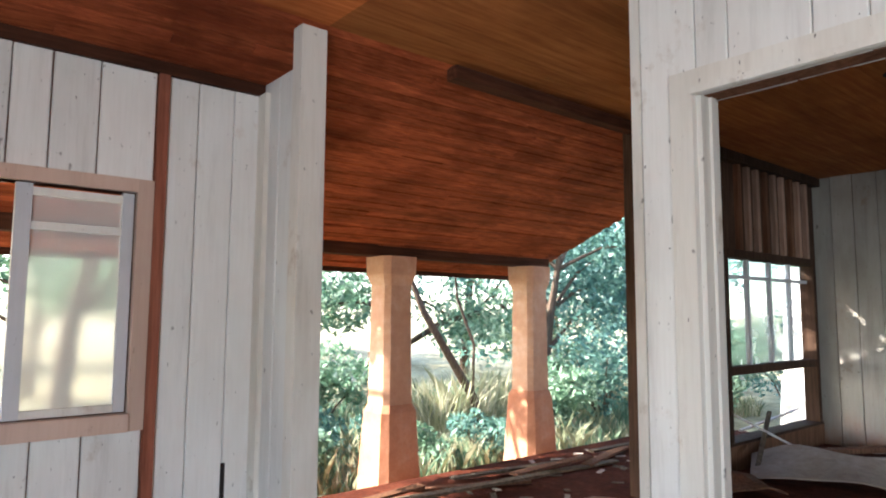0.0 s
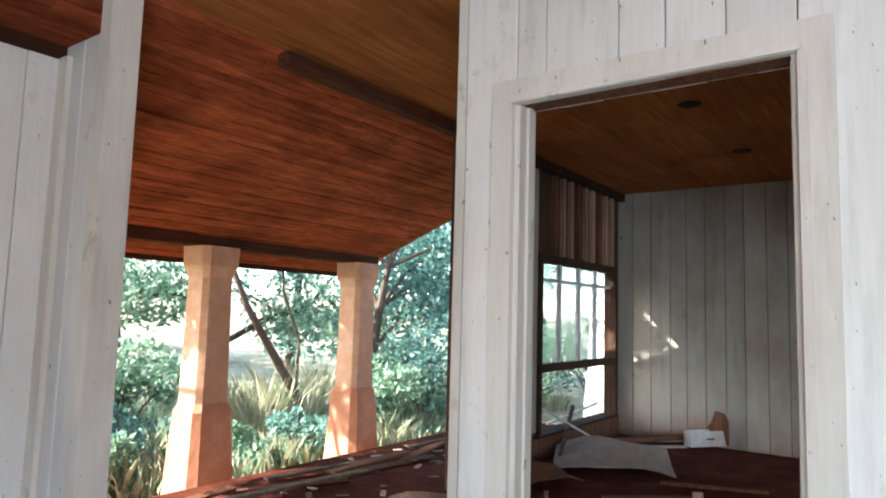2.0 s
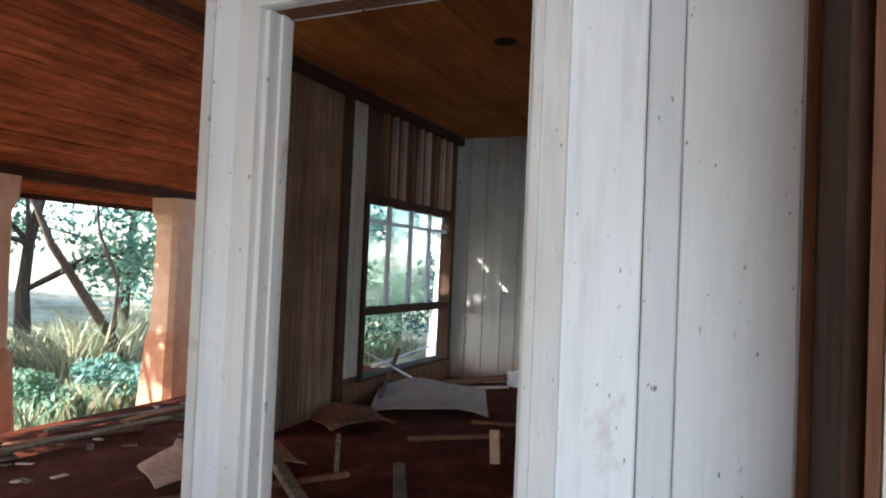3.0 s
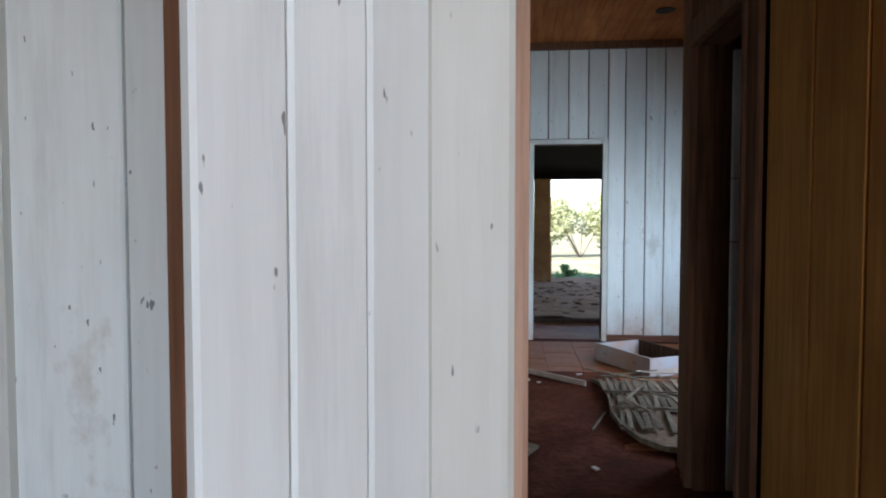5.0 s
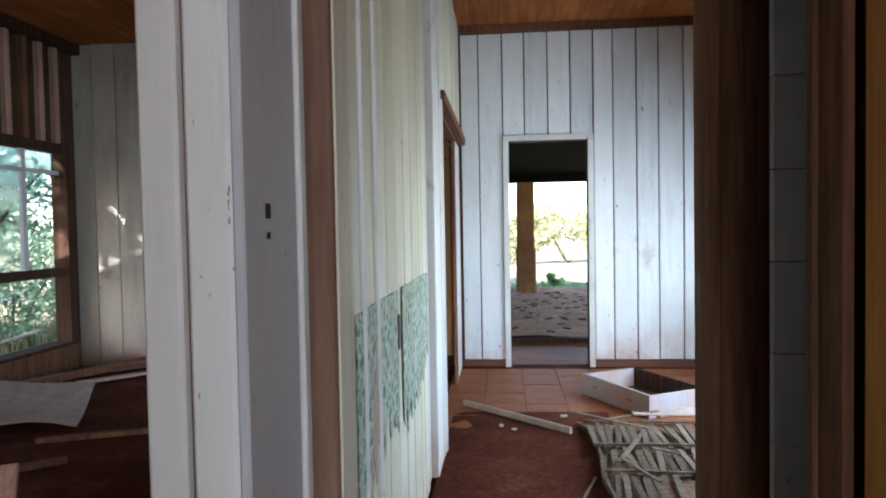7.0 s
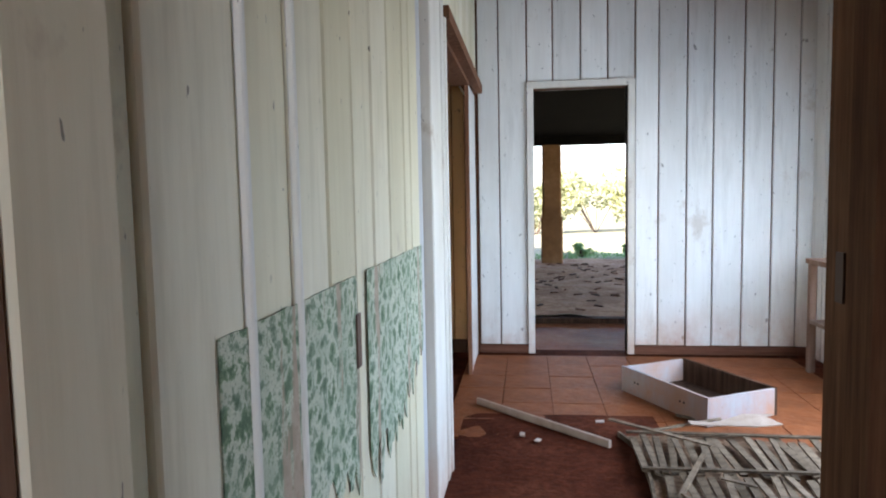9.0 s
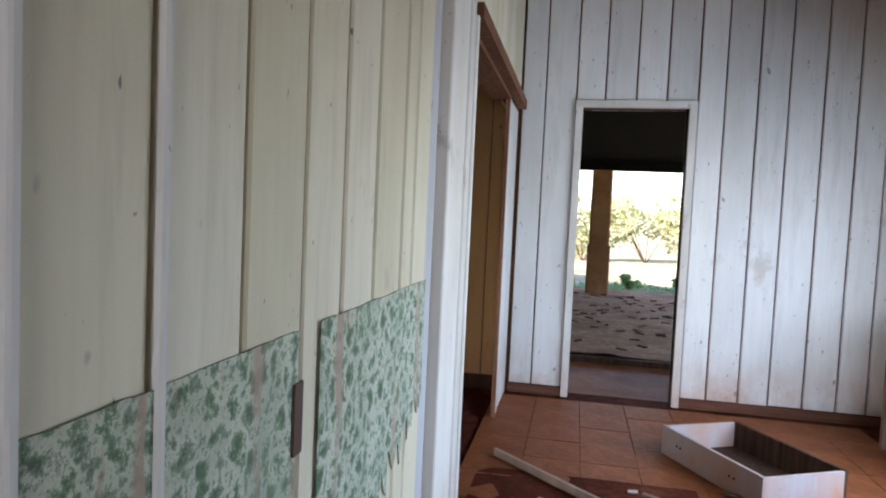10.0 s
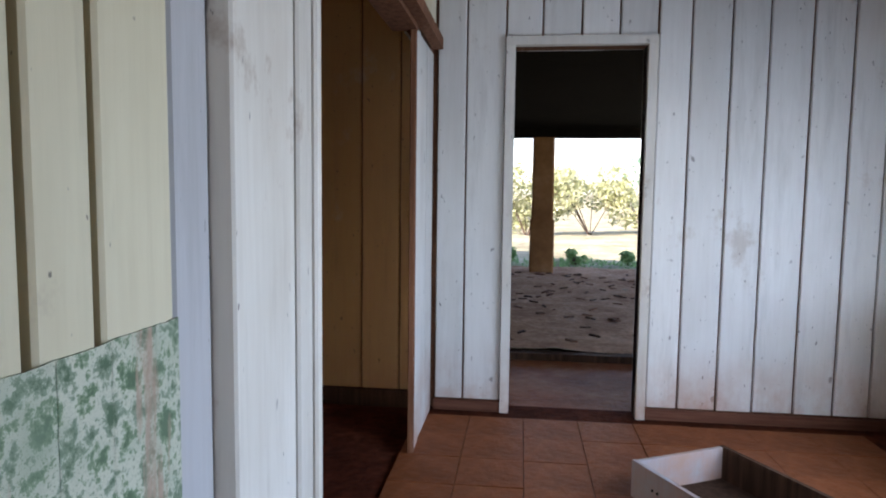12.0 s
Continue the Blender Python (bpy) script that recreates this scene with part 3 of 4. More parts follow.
for k in range(7):
    Build().box(0, -0.03, 0.02 + k * 0.285, 0.66, 0, 0.30 + k * 0.285, None, 0.004).ob("board", GREYPAINT, leaf)
# Unseen wall; its hole is added to let light into the side room.
wall("wall_side_room_near", "y", 2.4, 2.5, 1.7, 2.6, H, [(1.8, 2.45, 0.9, 2.1)], BROWN, "unseen wall closing the side room, with an opening added for light")
w_c = wall("wall_room_c_near", "y", 4.66, 4.76, 1.72, 3.1, H, [], BROWN, "plain board wall closing the far room")
boards(w_c, "y", 4.76, 1, 1.72, 3.0, 0, H, [], WHITE, 0.2)
RW = (5.2, 7.4, 0.55, 1.75)
w_d = wall("wall_room_c_side", "x", 3.0, 3.1, 4.76, Y_F + 0.02, H, [RW], BROWN, "board wall with an open window")
boards(w_d, "x", 3.0, -1, 4.76, Y_F, 0, H, [RW], WHITE, 0.2)
# entrance side of the hall
wall("wall_entrance", "y", -2.6, -2.5, X_H - 0.1, 4.7, H, [(0.15, 3.65, 0.0, 2.2)], WHITE, "white wall with a wide entrance opening")


wall("wall_hall_side", "x", 4.6, 4.7, -2.5, 2.0, H, [], WHITE, "plain white wall closing the hall")
wall("wall_hall_end", "y", 1.9, 2.0, 1.72, 4.7, H, [], WHITE, "plain white wall closing the hall")


def plank_ceiling(name, x0, x1, y0, y1, z, mat, label, w=0.11, along="y"):
    b = Build()
    rr = random.Random(len(name))
    s = y0 if along == "x" else x0
    end = y1 if along == "x" else x1
    while s < end - 0.01:
        e = min(end, s + w)
        d = rr.uniform(0, 0.004)
        if along == "x":
            b.box(x0, s + 0.002, z + d, x1, e - 0.001, z + 0.02 + d)
        else:
            b.box(s + 0.002, y0, z + d, e - 0.001, y1, z + 0.02 + d)
        s = e
    return structure(b.ob(name, mat), label)


plank_ceiling("ceiling", -3.2, 4.7, -2.6, 1.7, H, CEIL, "orange brown wooden board ceiling", 0.24)
plank_ceiling("ceiling_rooms", -3.2, 3.1, 1.7, Y_F + 0.1, H, CEIL_DIM, "orange brown wooden board ceiling over the rooms", 0.24)
structure(Build().box(-3.2, -2.8, H + 0.03, 4.9, 1.7, H + 0.1).box(-3.25, 1.7, H + 0.03, 3.3, Y_F + 0.2, H + 0.1).ob("roof_deck", DARK), "dark roof deck above the ceiling boards")
structure(Build().box(0.525, Y_F - 0.05, H - 0.07, 3.0, Y_F - 0.001, H - 0.002).ob("trim_room_c", BROWN), "brown wooden ceiling trim over the white boards")
structure(Build().box(-3.26, 2.62, H - 0.09, -3.16, 4.6, H - 0.002).ob("trim_opening", BEAM), "dark wooden beam at the edge of the veranda")
for x, y in ((-1.37, 4.95), (-1.34, 6.6), (2.05, 7.25)):
    structure(Build().tube([(x, y, H - 0.006), (x, y, H + 0.001)], [0.085, 0.085], 16).ob("ceiling_hole", BLACK), "round dark lamp hole cut in the ceiling boards")


# veranda: sloping plank ceiling, beam and columns
def slope_z(x):
    return H - 0.01 + (x + 3.2) * 0.40


b = Build()
rr = random.Random(4)
x = -3.2
while x > -6.0:
    xe = x - 0.068
    y = -2.5 - rr.uniform(0, 1.5)
    while y < 6.3:
        ye = min(6.3, y + rr.uniform(1.6, 3.2))
        d = rr.uniform(0, 0.022)
        za, zb = slope_z(x - 0.0035) + d, slope_z(xe + 0.0035) + d
        b.add([(x - 0.0035, y, za), (xe + 0.0035, y, zb), (xe + 0.0035, ye - 0.003, zb), (x - 0.0035, ye - 0.003, za),
               (x - 0.0035, y, za + 0.02), (xe + 0.0035, y, zb + 0.02), (xe + 0.0035, ye - 0.003, zb + 0.02), (x - 0.0035, ye - 0.003, za + 0.02)], BOX_F)
        y = ye
    x = xe
structure(b.ob("ceiling_veranda", SLOPE), "sloping reddish brown plank ceiling of the veranda")
structure(Build().add([(-3.2, -2.8, slope_z(-3.2) + 0.04), (-6.1, -2.8, slope_z(-6.1) + 0.04), (-6.1, 6.35, slope_z(-6.1) + 0.04), (-3.2, 6.35, slope_z(-3.2) + 0.04),
                       (-3.2, -2.8, slope_z(-3.2) + 0.12), (-6.1, -2.8, slope_z(-6.1) + 0.12), (-6.1, 6.35, slope_z(-6.1) + 0.12), (-3.2, 6.35, slope_z(-3.2) + 0.12)], BOX_F).ob("roof_veranda", DARK), "veranda roof deck")
structure(Build().box(-5.68, -2.0, 2.04, -5.52, 6.2, 2.17).ob("beam_veranda", BEAM), "long brown beam on the veranda columns")
structure(Build().box(-6.08, -2.0, 1.90, -6.03, 6.3, 2.02).ob("fascia_veranda", BEAM), "brown eaves board of the veranda")


def column(at, base, top, turn=0.0, label="orange plastered square column with a flared foot", foot=None):
    """A square chamfered column with capital and flared foot."""
    e = thing("veranda_column", label, "column", "veranda columns", (at[0], at[1], base), turn)
    h = top - base

    def ring(levels, name, mat):
        vs, fs = [], []
        for z, r in levels:
            c = r * 0.28
            o = [(-r + c, -r), (r - c, -r), (r, -r + c), (r, r - c), (r - c, r), (-r + c, r), (-r, r - c), (-r, -r + c)]
            vs += [(p + noise.noise(Vector((p * 9, q * 9, z * 5))) * 0.008, q, z) for p, q in o]
        n = len(levels)
        for k in range(n - 1):
            fs += [(k * 8 + i, k * 8 + (i + 1) % 8, (k + 1) * 8 + (i + 1) % 8, (k + 1) * 8 + i) for i in range(8)]
        fs += [tuple(reversed(range(8))), tuple(range((n - 1) * 8, n * 8))]
        o = new(name, mesh_of(name, vs, fs, mat))
        o.parent = e

    ring([(0, 0.27), (h * 0.1, 0.255), (h * 0.3, 0.225), (h * 0.37, 0.215), (h * 0.40, 0.18)], "foot", foot or COLUMN_RED)
    ring([(h * 0.40, 0.18), (h * 0.6, 0.172), (h * 0.75, 0.168), (h * 0.88, 0.165)], "shaft", foot or PLASTER)
    ring([(h * 0.88, 0.165), (h * 0.925, 0.205), (h, 0.21)], "capital", foot or PLASTER)
    return e


column((-5.6, 3.85), -0.42, 2.04)
column((-5.6, 5.92), -0.42, 2.04)
column((-5.6, -0.1), -0.42, 2.04)
column((-4.5, 10.9), -0.5, 2.2, 0, "pale plastered column beyond the window", CASING)

# veranda floor edge and the ground
structure(Build().box(-4.95, -2.6, -0.5, -4.75, 8.4, -0.03).ob("veranda_edge", SOIL), "red earthen edge of the veranda floor")


def ground_z(x, y):
    """Height of the ground outside."""
    z = -0.45
    if y > 8.4 and x > -4:
        z = -0.03 + 0.004 * (y - 8.4) if y < 16 else 0.0 - min(1, (y - 16) / 6) * 0.2
    if x < -8:
        z += min(1.0, (-8 - x) / 20) * 0.9
    return z + 0.05 * noise.noise(Vector((x * 0.7, y * 0.7, 1)))


def sheet():
    xs = [-900, -200, -60] + [-40 + k for k in range(0, 60)] + [24, 60, 200, 900]
    ys = [-900, -200, -60] + [-20 + k for k in range(0, 62)] + [60, 120, 300, 900]
    vs = [(x, y, ground_z(x, y) if not (-4.7 < x < 4.6 and -2.5 < y < 8.3) else -0.6) for y in ys for x in xs]
    n = len(xs)
    fs = [(j * n + i, j * n + i + 1, (j + 1) * n + i + 1, (j + 1) * n + i) for j in range(len(ys) - 1) for i in range(n - 1)]
    return structure(new("ground", mesh_of("ground", vs, fs, GROUND)), "dry pale grass and earth round the house")


sheet()

# back porch
structure(Build().box(-1.5, 8.38, -0.4, 4.2, 9.5, -0.014).ob("floor_porch", TILE), "red cement floor of the back porch")
structure(Build().box(-1.5, 9.5, -0.4, 4.2, 9.62, 0.04).ob("porch_step", DARK), "dark low step in the back porch")
soil_sheet("floor_porch_dirt", -1.5, 4.2, 9.6, 15.6, 0.05, DUST, "pale dirt floor littered with chips", 11.0, 0.12, 0.03)
b = Build()
for k in range(48):
    y = 8.4 + k * 0.15
    z0, z1 = 2.95 - k * 0.0165, 2.95 - (k + 1) * 0.0165
    b.add([(-1.6, y, z0), (4.3, y, z0), (4.3, y + 0.147, z1), (-1.6, y + 0.147, z1), (-1.6, y, z0 + 0.05), (4.3, y, z0 + 0.05), (4.3, y + 0.147, z1 + 0.05), (-1.6, y + 0.147, z1 + 0.05)], BOX_F)
structure(b.ob("ceiling_porch", SHADED_WOOD), "dark plank roof of the back porch")
structure(Build().box(-1.6, 14.9, 2.10, 4.3, 15.1, 2.28).ob("beam_porch", SHADED_WOOD), "dark beam at the edge of the back porch")
post = thing("porch_post", "brown plastered square post at the edge of the back porch", "post", "", (1.33, 15.0, 0.0))
Build().box(-0.185, -0.185, 0, 0.185, 0.185, 0.84, None, 0.025).ob("foot", COLUMN_BROWN, post)
Build().box(-0.165, -0.165, 0.84, 0.165, 0.165, 2.10, None, 0.03).ob("shaft", COLUMN_BROWN, post)
# Unseen wall added here to keep the sun off the porch post.
wall("wall_porch_side", "x", -1.6, -1.5, 8.4, 17.5, 2.95, [], BROWN, "unseen wall added to keep the sun off the back porch")


# ---- trees, bushes and grass ----
def leaf_cloud(name, blobs, count, size, mat, seed, flat=0.6):
    """Many small bent leaves scattered through lumps (x, y, z, radius)."""
    r = np.random.RandomState(seed)
    w = np.array([q[3] ** 2 for q in blobs], float)
    pick = r.choice(len(blobs), count, p=w / w.sum())
    c = np.array([q[:3] for q in blobs], float)[pick]
    rad = np.array([q[3] for q in blobs], float)[pick]
    d = r.normal(size=(count, 3))
    d /= np.linalg.norm(d, axis=1)[:, None]
    pos = c + d * (rad * r.uniform(0.35, 1.0, count) ** 0.6)[:, None] * np.array([1, 1, flat])
    a = r.normal(size=(count, 3))
    a /= np.linalg.norm(a, axis=1)[:, None]
    u = np.cross(a, r.normal(size=(count, 3)))
    u /= np.linalg.norm(u, axis=1)[:, None]
    nrm = np.cross(a, u)
    s = (size * r.uniform(0.6, 1.4, count))[:, None]
    v = np.stack([pos - a * s, pos + u * s * 0.45 + nrm * s * 0.12, pos + a * s, pos - u * s * 0.45 + nrm * s * 0.12], 1).reshape(-1, 3)
    return mesh_of(name, v.tolist(), np.arange(count * 4).reshape(-1, 4).tolist(), mat)


def tree(at, height, spread, lean, seed, leaves, mat, label, size=0.075, low=0.35):
    r = random.Random(seed)
    e = thing("tree", label, "tree", "", at)
    pts = [Vector((lean[0] * t * t + 0.1 * math.sin(t * 5 + seed), lean[1] * t * t + 0.1 * math.cos(t * 4 + seed), height * 0.75 * t)) for t in (0, 0.15, 0.3, 0.5, 0.7, 1)]
    pts[0].z -= 0.15
    b = Build().tube(pts, [0.15, 0.12, 0.1, 0.08, 0.055, 0.02], 8)
    blobs = []
    for k in range(11):
        p = pts[r.randrange(2, 6)]
        a = r.uniform(0, 6.28)
        q = p + Vector((math.cos(a) * spread * r.uniform(0.4, 1), math.sin(a) * spread * r.uniform(0.4, 1), r.uniform(-0.1, 0.35) * height))
        q.z = max(q.z, height * low)
        b.tube([p, p.lerp(q, 0.5) + Vector((0, 0, 0.15)), q], [0.045, 0.03, 0.01], 6)
        blobs += [(*q, spread * r.uniform(0.3, 0.55)), (*p.lerp(q, 0.7), spread * r.uniform(0.2, 0.4))]
    b.ob("trunk", BARK, e)
    o = new("crown", leaf_cloud("crown", blobs, leaves, size, mat, seed))
    o.parent = e
    return e


TREES = [(-11.0, 4.4, 5.0, 2.0, 0.42), (-9.8, 7.0, 5.0, 2.0, 0.38), (-8.3, 9.4, 5.2, 2.1, 0.2), (-11.5, 10.2, 6.5, 2.8, 0.2),
         (-8.2, 12.8, 6.0, 2.6, 0.15), (-17.5, 5.0, 6.5, 3.0, 0.3), (-18.0, 9.5, 7.0, 3.0, 0.2), (-12.5, 14.5, 7.0, 3.0, 0.15), (-21, 1.5, 7.0, 3.0, 0.3), (-14.5, 2.0, 5.2, 2.2, 0.42),
         (-24, 6.0, 8.0, 3.6, 0.2), (-5.6, 15.0, 6.0, 2.6, 0.15), (-7.6, 14.6, 6.5, 2.6, 0.12)]
for k, (x, y, h, s, lo) in enumerate(TREES):
    tree((x, y, ground_z(x, y)), h, s, (0.3 * math.sin(k), 0.3 * math.cos(k)), 20 + k, 5200, LEAF_B if k in (2, 3, 4, 7) else LEAF,
         "leafy green tree with many small leaves in the overgrown garden" if k % 2 else "dense blue green tree behind the veranda", 0.07 if x > -12 else 0.11, lo)
# added tall tree, hidden above the eaves, whose crown dapples the veranda
tree((-8.4, 1.4, ground_z(-8.4, 1.4)), 7.6, 2.5, (1.0, 1.5), 77, 13000, LEAF, "added tall tree, its leafy crown unseen above the veranda eaves", 0.09, 0.62)
# bare leaning trunk behind the columns
e = thing("leaning_tree", "bare dark leaning tree trunk among dry grass", "tree", "", (-7.4, 6.9, -0.5))
Build().tube([(0, 0, -0.1), (0, -0.25, 0.7), (0.02, -0.75, 1.35), (0, -1.22, 2.0), (-0.1, -1.6, 2.9)], [0.085, 0.07, 0.06, 0.05, 0.02], 8).ob("trunk", BARK, e)
Build().tube([(0.02, -0.3, 0.8), (0.0, -0.25, 1.5), (-0.1, -0.5, 2.2), (-0.1, -0.6, 3.1)], [0.03, 0.025, 0.02, 0.01], 6).ob("branch", BARK, e)
Build().tube([(-0.9, -1.5, -0.1), (-0.9, -1.5, 1.4)], [0.05, 0.04], 6).ob("stump", BARK, e)


def grass(name, x0, x1, y0, y1, count, h, mat, seed, label):
    r = np.random.RandomState(seed)
    x, y = r.uniform(x0, x1, count), r.uniform(y0, y1, count)
    z = np.array([ground_z(a, c) for a, c in zip(x, y)]) - 0.03
    clump = np.array([noise.noise(Vector((a * 0.9, c * 0.9, seed))) for a, c in zip(x, y)]) * 0.5 + 0.6
    hh = h * clump.clip(0.15, 1.2) * r.uniform(0.5, 1.3, count)
    a = r.uniform(0, 6.28, count)
    w = r.uniform(0.006, 0.018, count)
    lx, ly = r.normal(0, 0.35, count) * hh, r.normal(0, 0.35, count) * hh
    p = np.stack([x, y, z], 1)
    side = np.stack([np.cos(a) * w, np.sin(a) * w, 0 * w], 1)
    mid = p + np.stack([lx * 0.35, ly * 0.35, hh * 0.6], 1)
    tip = p + np.stack([lx, ly, hh], 1)
    v = np.stack([p - side, p + side, mid + side * 0.8, tip, mid - side * 0.8], 1).reshape(-1, 3)
    o = new(name, mesh_of(name, v.tolist(), np.arange(count * 5).reshape(-1, 5).tolist(), mat))
    return tagged(o, label, "grass", kind="stuff")


grass("dry_grass", -11, -6.0, 0, 13, 13000, 0.6, GRASS, 2, "tall dry grass and weeds beside the veranda")
grass("straw", -9.0, -7.4, 5.9, 8.0, 3500, 1.15, GRASS, 21, "tall pale straw growing round the leaning trunk")
grass("green_weeds", -10, -6.1, -1, 12, 12000, 0.5, LEAF, 5, "green weeds growing beside the veranda")
grass("porch_weeds", -3, 6, 15.6, 17.2, 3000, 0.16, LEAF_BRIGHT, 8, "green weeds at the edge of the porch")


def bush(at, r0, seed, mat, leaves, label, size=0.06):
    r = random.Random(seed)
    e = thing("bush", label, "bush", "", at)
    b = Build()
    blobs = []
    for k in range(7):
        a = r.uniform(0, 6.28)
        q = Vector((math.cos(a) * r0 * r.uniform(0.2, 0.9), math.sin(a) * r0 * r.uniform(0.2, 0.9), r0 * r.uniform(0.4, 1.3)))
        b.tube([(0, 0, -0.08), q * 0.5 + Vector((0, 0, 0.1)), q], [0.02, 0.014, 0.006], 5)
        blobs.append((*q, r0 * r.uniform(0.35, 0.6)))
    b.ob("stems", BARK, e)
    o = new("leaves", leaf_cloud("leaves", blobs, leaves, size, mat, seed, 0.8))
    o.parent = e
    return e


for k, (x, y, r0) in enumerate([(-7.4, 3.4, 0.6), (-8.6, 4.6, 0.9), (-7.2, 8.0, 0.8), (-7.0, 9.2, 1.1), (-6.4, 11.4, 1.2), (-9.5, 10.4, 1.3), (-5.9, 13.8, 1.4)]):
    bush((x, y, ground_z(x, y)), r0, 60 + k, LEAF_B if k % 3 == 0 else LEAF, 1900, "green leafy bush in tall grass beside the veranda")
RG = random.Random(8)
for k in range(16):
    x, y = RG.uniform(-9.0, -6.4), RG.uniform(1.0, 9.5)
    bush((x, y, ground_z(x, y)), RG.uniform(0.3, 0.55), 100 + k, LEAF_B if k % 2 else LEAF, 700, "low green weed bush growing in dry grass", 0.05)
for k, (x, y, r0) in enumerate([(1.95, 16.3, 0.17), (2.9, 16.4, 0.14), (0.75, 16.5, 0.2)]):
    bush((x, y, ground_z(x, y)), r0, 80 + k, LEAF_BRIGHT, 260, "low sunlit green weeds beyond the back porch", 0.05)
for k, (x, y, r0) in enumerate([(1.2, 27, 1.6), (3.4, 28, 1.5), (5.6, 29, 1.8), (-2.0, 28, 1.6)]):
    bush((x, y, ground_z(x, y)), r0, 160 + k, LEAF_SUNLIT, 1700, "pale yellow green shrub in full sun beyond the porch", 0.1)
for k, (x, y) in enumerate([(-6, 36), (9, 38), (-12, 30)]):
    tree((x, y, ground_z(x, y)), 7.5, 3.2, (0.3, 0.2), 140 + k, 2600, LEAF, "sunlit tree beyond the back porch", 0.16, 0.2)


# ---- things in the far room ----
def drawer(name, at, turn, w, d, h, mat, label, tilt=0.0, screws=True):
    """An open drawer lying on the floor."""
    e = thing(name, label, "drawer")
    e.matrix_world = pose(*at, tilt, 0, turn)
    t = 0.018
    Build().box(0, 0, 0, w, t, h).ob("front_panel", mat, e)
    # Dark wood on back and bottom stands in for the shade inside.
    Build().box(0, d - t, 0, w, d, h).ob("back_panel", DARK if screws else mat, e)
    Build().box(0, t, 0.001, t, d - t, h - 0.004).ob("side_panel", mat, e)
    Build().box(w - t, t, 0.001, w, d - t, h - 0.004).ob("side_panel", mat, e)
    Build().box(t, t, 0.006, w - t, d - t, 0.014).ob("bottom_panel", DARK, e)
    if screws:
        for s in (0.18, 0.22, 0.72, 0.76):
            Build().tube([(w * s, -0.004, h * 0.52), (w * s, 0.001, h * 0.52)], [0.006, 0.006], 8).ob("screw_hole", BLACK, e)
    return e


drawer("drawer", (1.48, 7.25, 0.006), -62.0, 0.74, 0.48, 0.155, DRAWER_PAINT, "white painted drawer lying open on the tiled floor")


def lath_mat():
    """A sagging panel with a rounded end, rows of short slanting laths on it and thin cross strips."""
    e = thing("lath_mat", "fallen grey brown lath panel with broken slats on the floor", "lath panel", "", (1.35, 4.8, 0.0))
    r = random.Random(9)
    rim = [(0.0, 1.62), (0.07, 1.42), (0.05, 1.0), (0.01, 0.62), (0.03, 0.36), (0.10, 0.14), (0.20, 0.03), (0.34, 0.0), (0.60, 0.02), (0.95, 0.06)]
    out = rim + [(1.0, 1.5), (0.5, 1.66)]
    n = len(out)
    vs = [(x, y, z + 0.018 * math.sin(y * 3)) for z in (0.022, 0.032) for x, y in out]
    new("panel", mesh_of("panel", vs, [tuple(range(n - 1, -1, -1)), tuple(range(n, 2 * n))] + [(k, (k + 1) % n, (k + 1) % n + n, k + n) for k in range(n)], WEATHER)).parent = e
    for p, q in zip(rim, rim[1:]):
        Build().bar((*p, 0.04 + 0.018 * math.sin(p[1] * 3)), (*q, 0.04 + 0.018 * math.sin(q[1] * 3)), 0.014, 0.03).ob("edge_strip", SLAT, e)
    for y0, y1 in ((0.26, 0.66), (0.66, 1.06), (1.05, 1.5)):
        for k in range(20):
            if r.random() < 0.1:
                continue
            x = 0.05 + k * 0.047
            L = (y1 - y0) * r.uniform(0.85, 1.08)
            o = Build().box(-0.016, -L / 2, 0, 0.016 + r.uniform(-0.004, 0.004), L / 2, 0.009, None, 0.002).ob("lath", SLAT, e)
            o.matrix_basis = pose(x + r.uniform(-0.008, 0.008), (y0 + y1) / 2, 0.05 + r.uniform(0, 0.014), r.uniform(-2.5, 2.5), r.uniform(-12, 12), -3 + r.uniform(-6, 6))
    for y, w in ((0.66, 0.018), (1.05, 0.02), (1.48, 0.024)):
        o = Build().box(0, 0, 0, 0.98, w, 0.01).ob("cross_strip", SLAT, e)
        o.matrix_basis = pose(0.02, y, 0.078, 0, 0, r.uniform(-3, 3))
    return e


lath_mat()


def stick(name, a, b, w, h, mat, label, category="plank"):
    """A loose plank or strip from a to b."""
    a, b = Vector(a), Vector(b)
    e = Build().bar((0, 0, 0), b - a, w, h, min(w, h) * 0.15).ob(name, mat)
    e.location = a
    return tagged(e, label, category)


stick("wooden_strip", (0.60, 6.92, 0.022), (1.29, 6.26, 0.03), 0.02, 0.04, PLY, "long thin pale strip of wood lying on the floor")
RS = random.Random(31)
for k in range(11):
    x, y = RS.uniform(1.2, 2.5), RS.uniform(5.0, 6.7)
    a = RS.uniform(0, 3.14)
    L = RS.uniform(0.1, 0.5)
    z = 0.088 + RS.uniform(0, 0.01) if x > 1.4 and y < 6.3 else 0.016
    stick("splinter", (x, y, z), (x + math.cos(a) * L, y + math.sin(a) * L, z + RS.uniform(0, 0.03)), RS.uniform(0.012, 0.03), 0.008, SLAT, "thin broken splinter of wood among the laths", "splinter")
vs = [(x, y, z + 0.02 * math.sin(x * 12)) for z in (0, 0.005) for x, y in ((-0.26, -0.05), (-0.05, -0.03), (0.05, -0.09), (0.2, -0.06), (0.16, 0.02), (0.24, 0.09), (0.06, 0.06), (-0.1, 0.02), (-0.25, 0.0))]
fs = [tuple(reversed(range(9))), tuple(range(9, 18))] + [(k, (k + 1) % 9, (k + 1) % 9 + 9, k + 9) for k in range(9)]
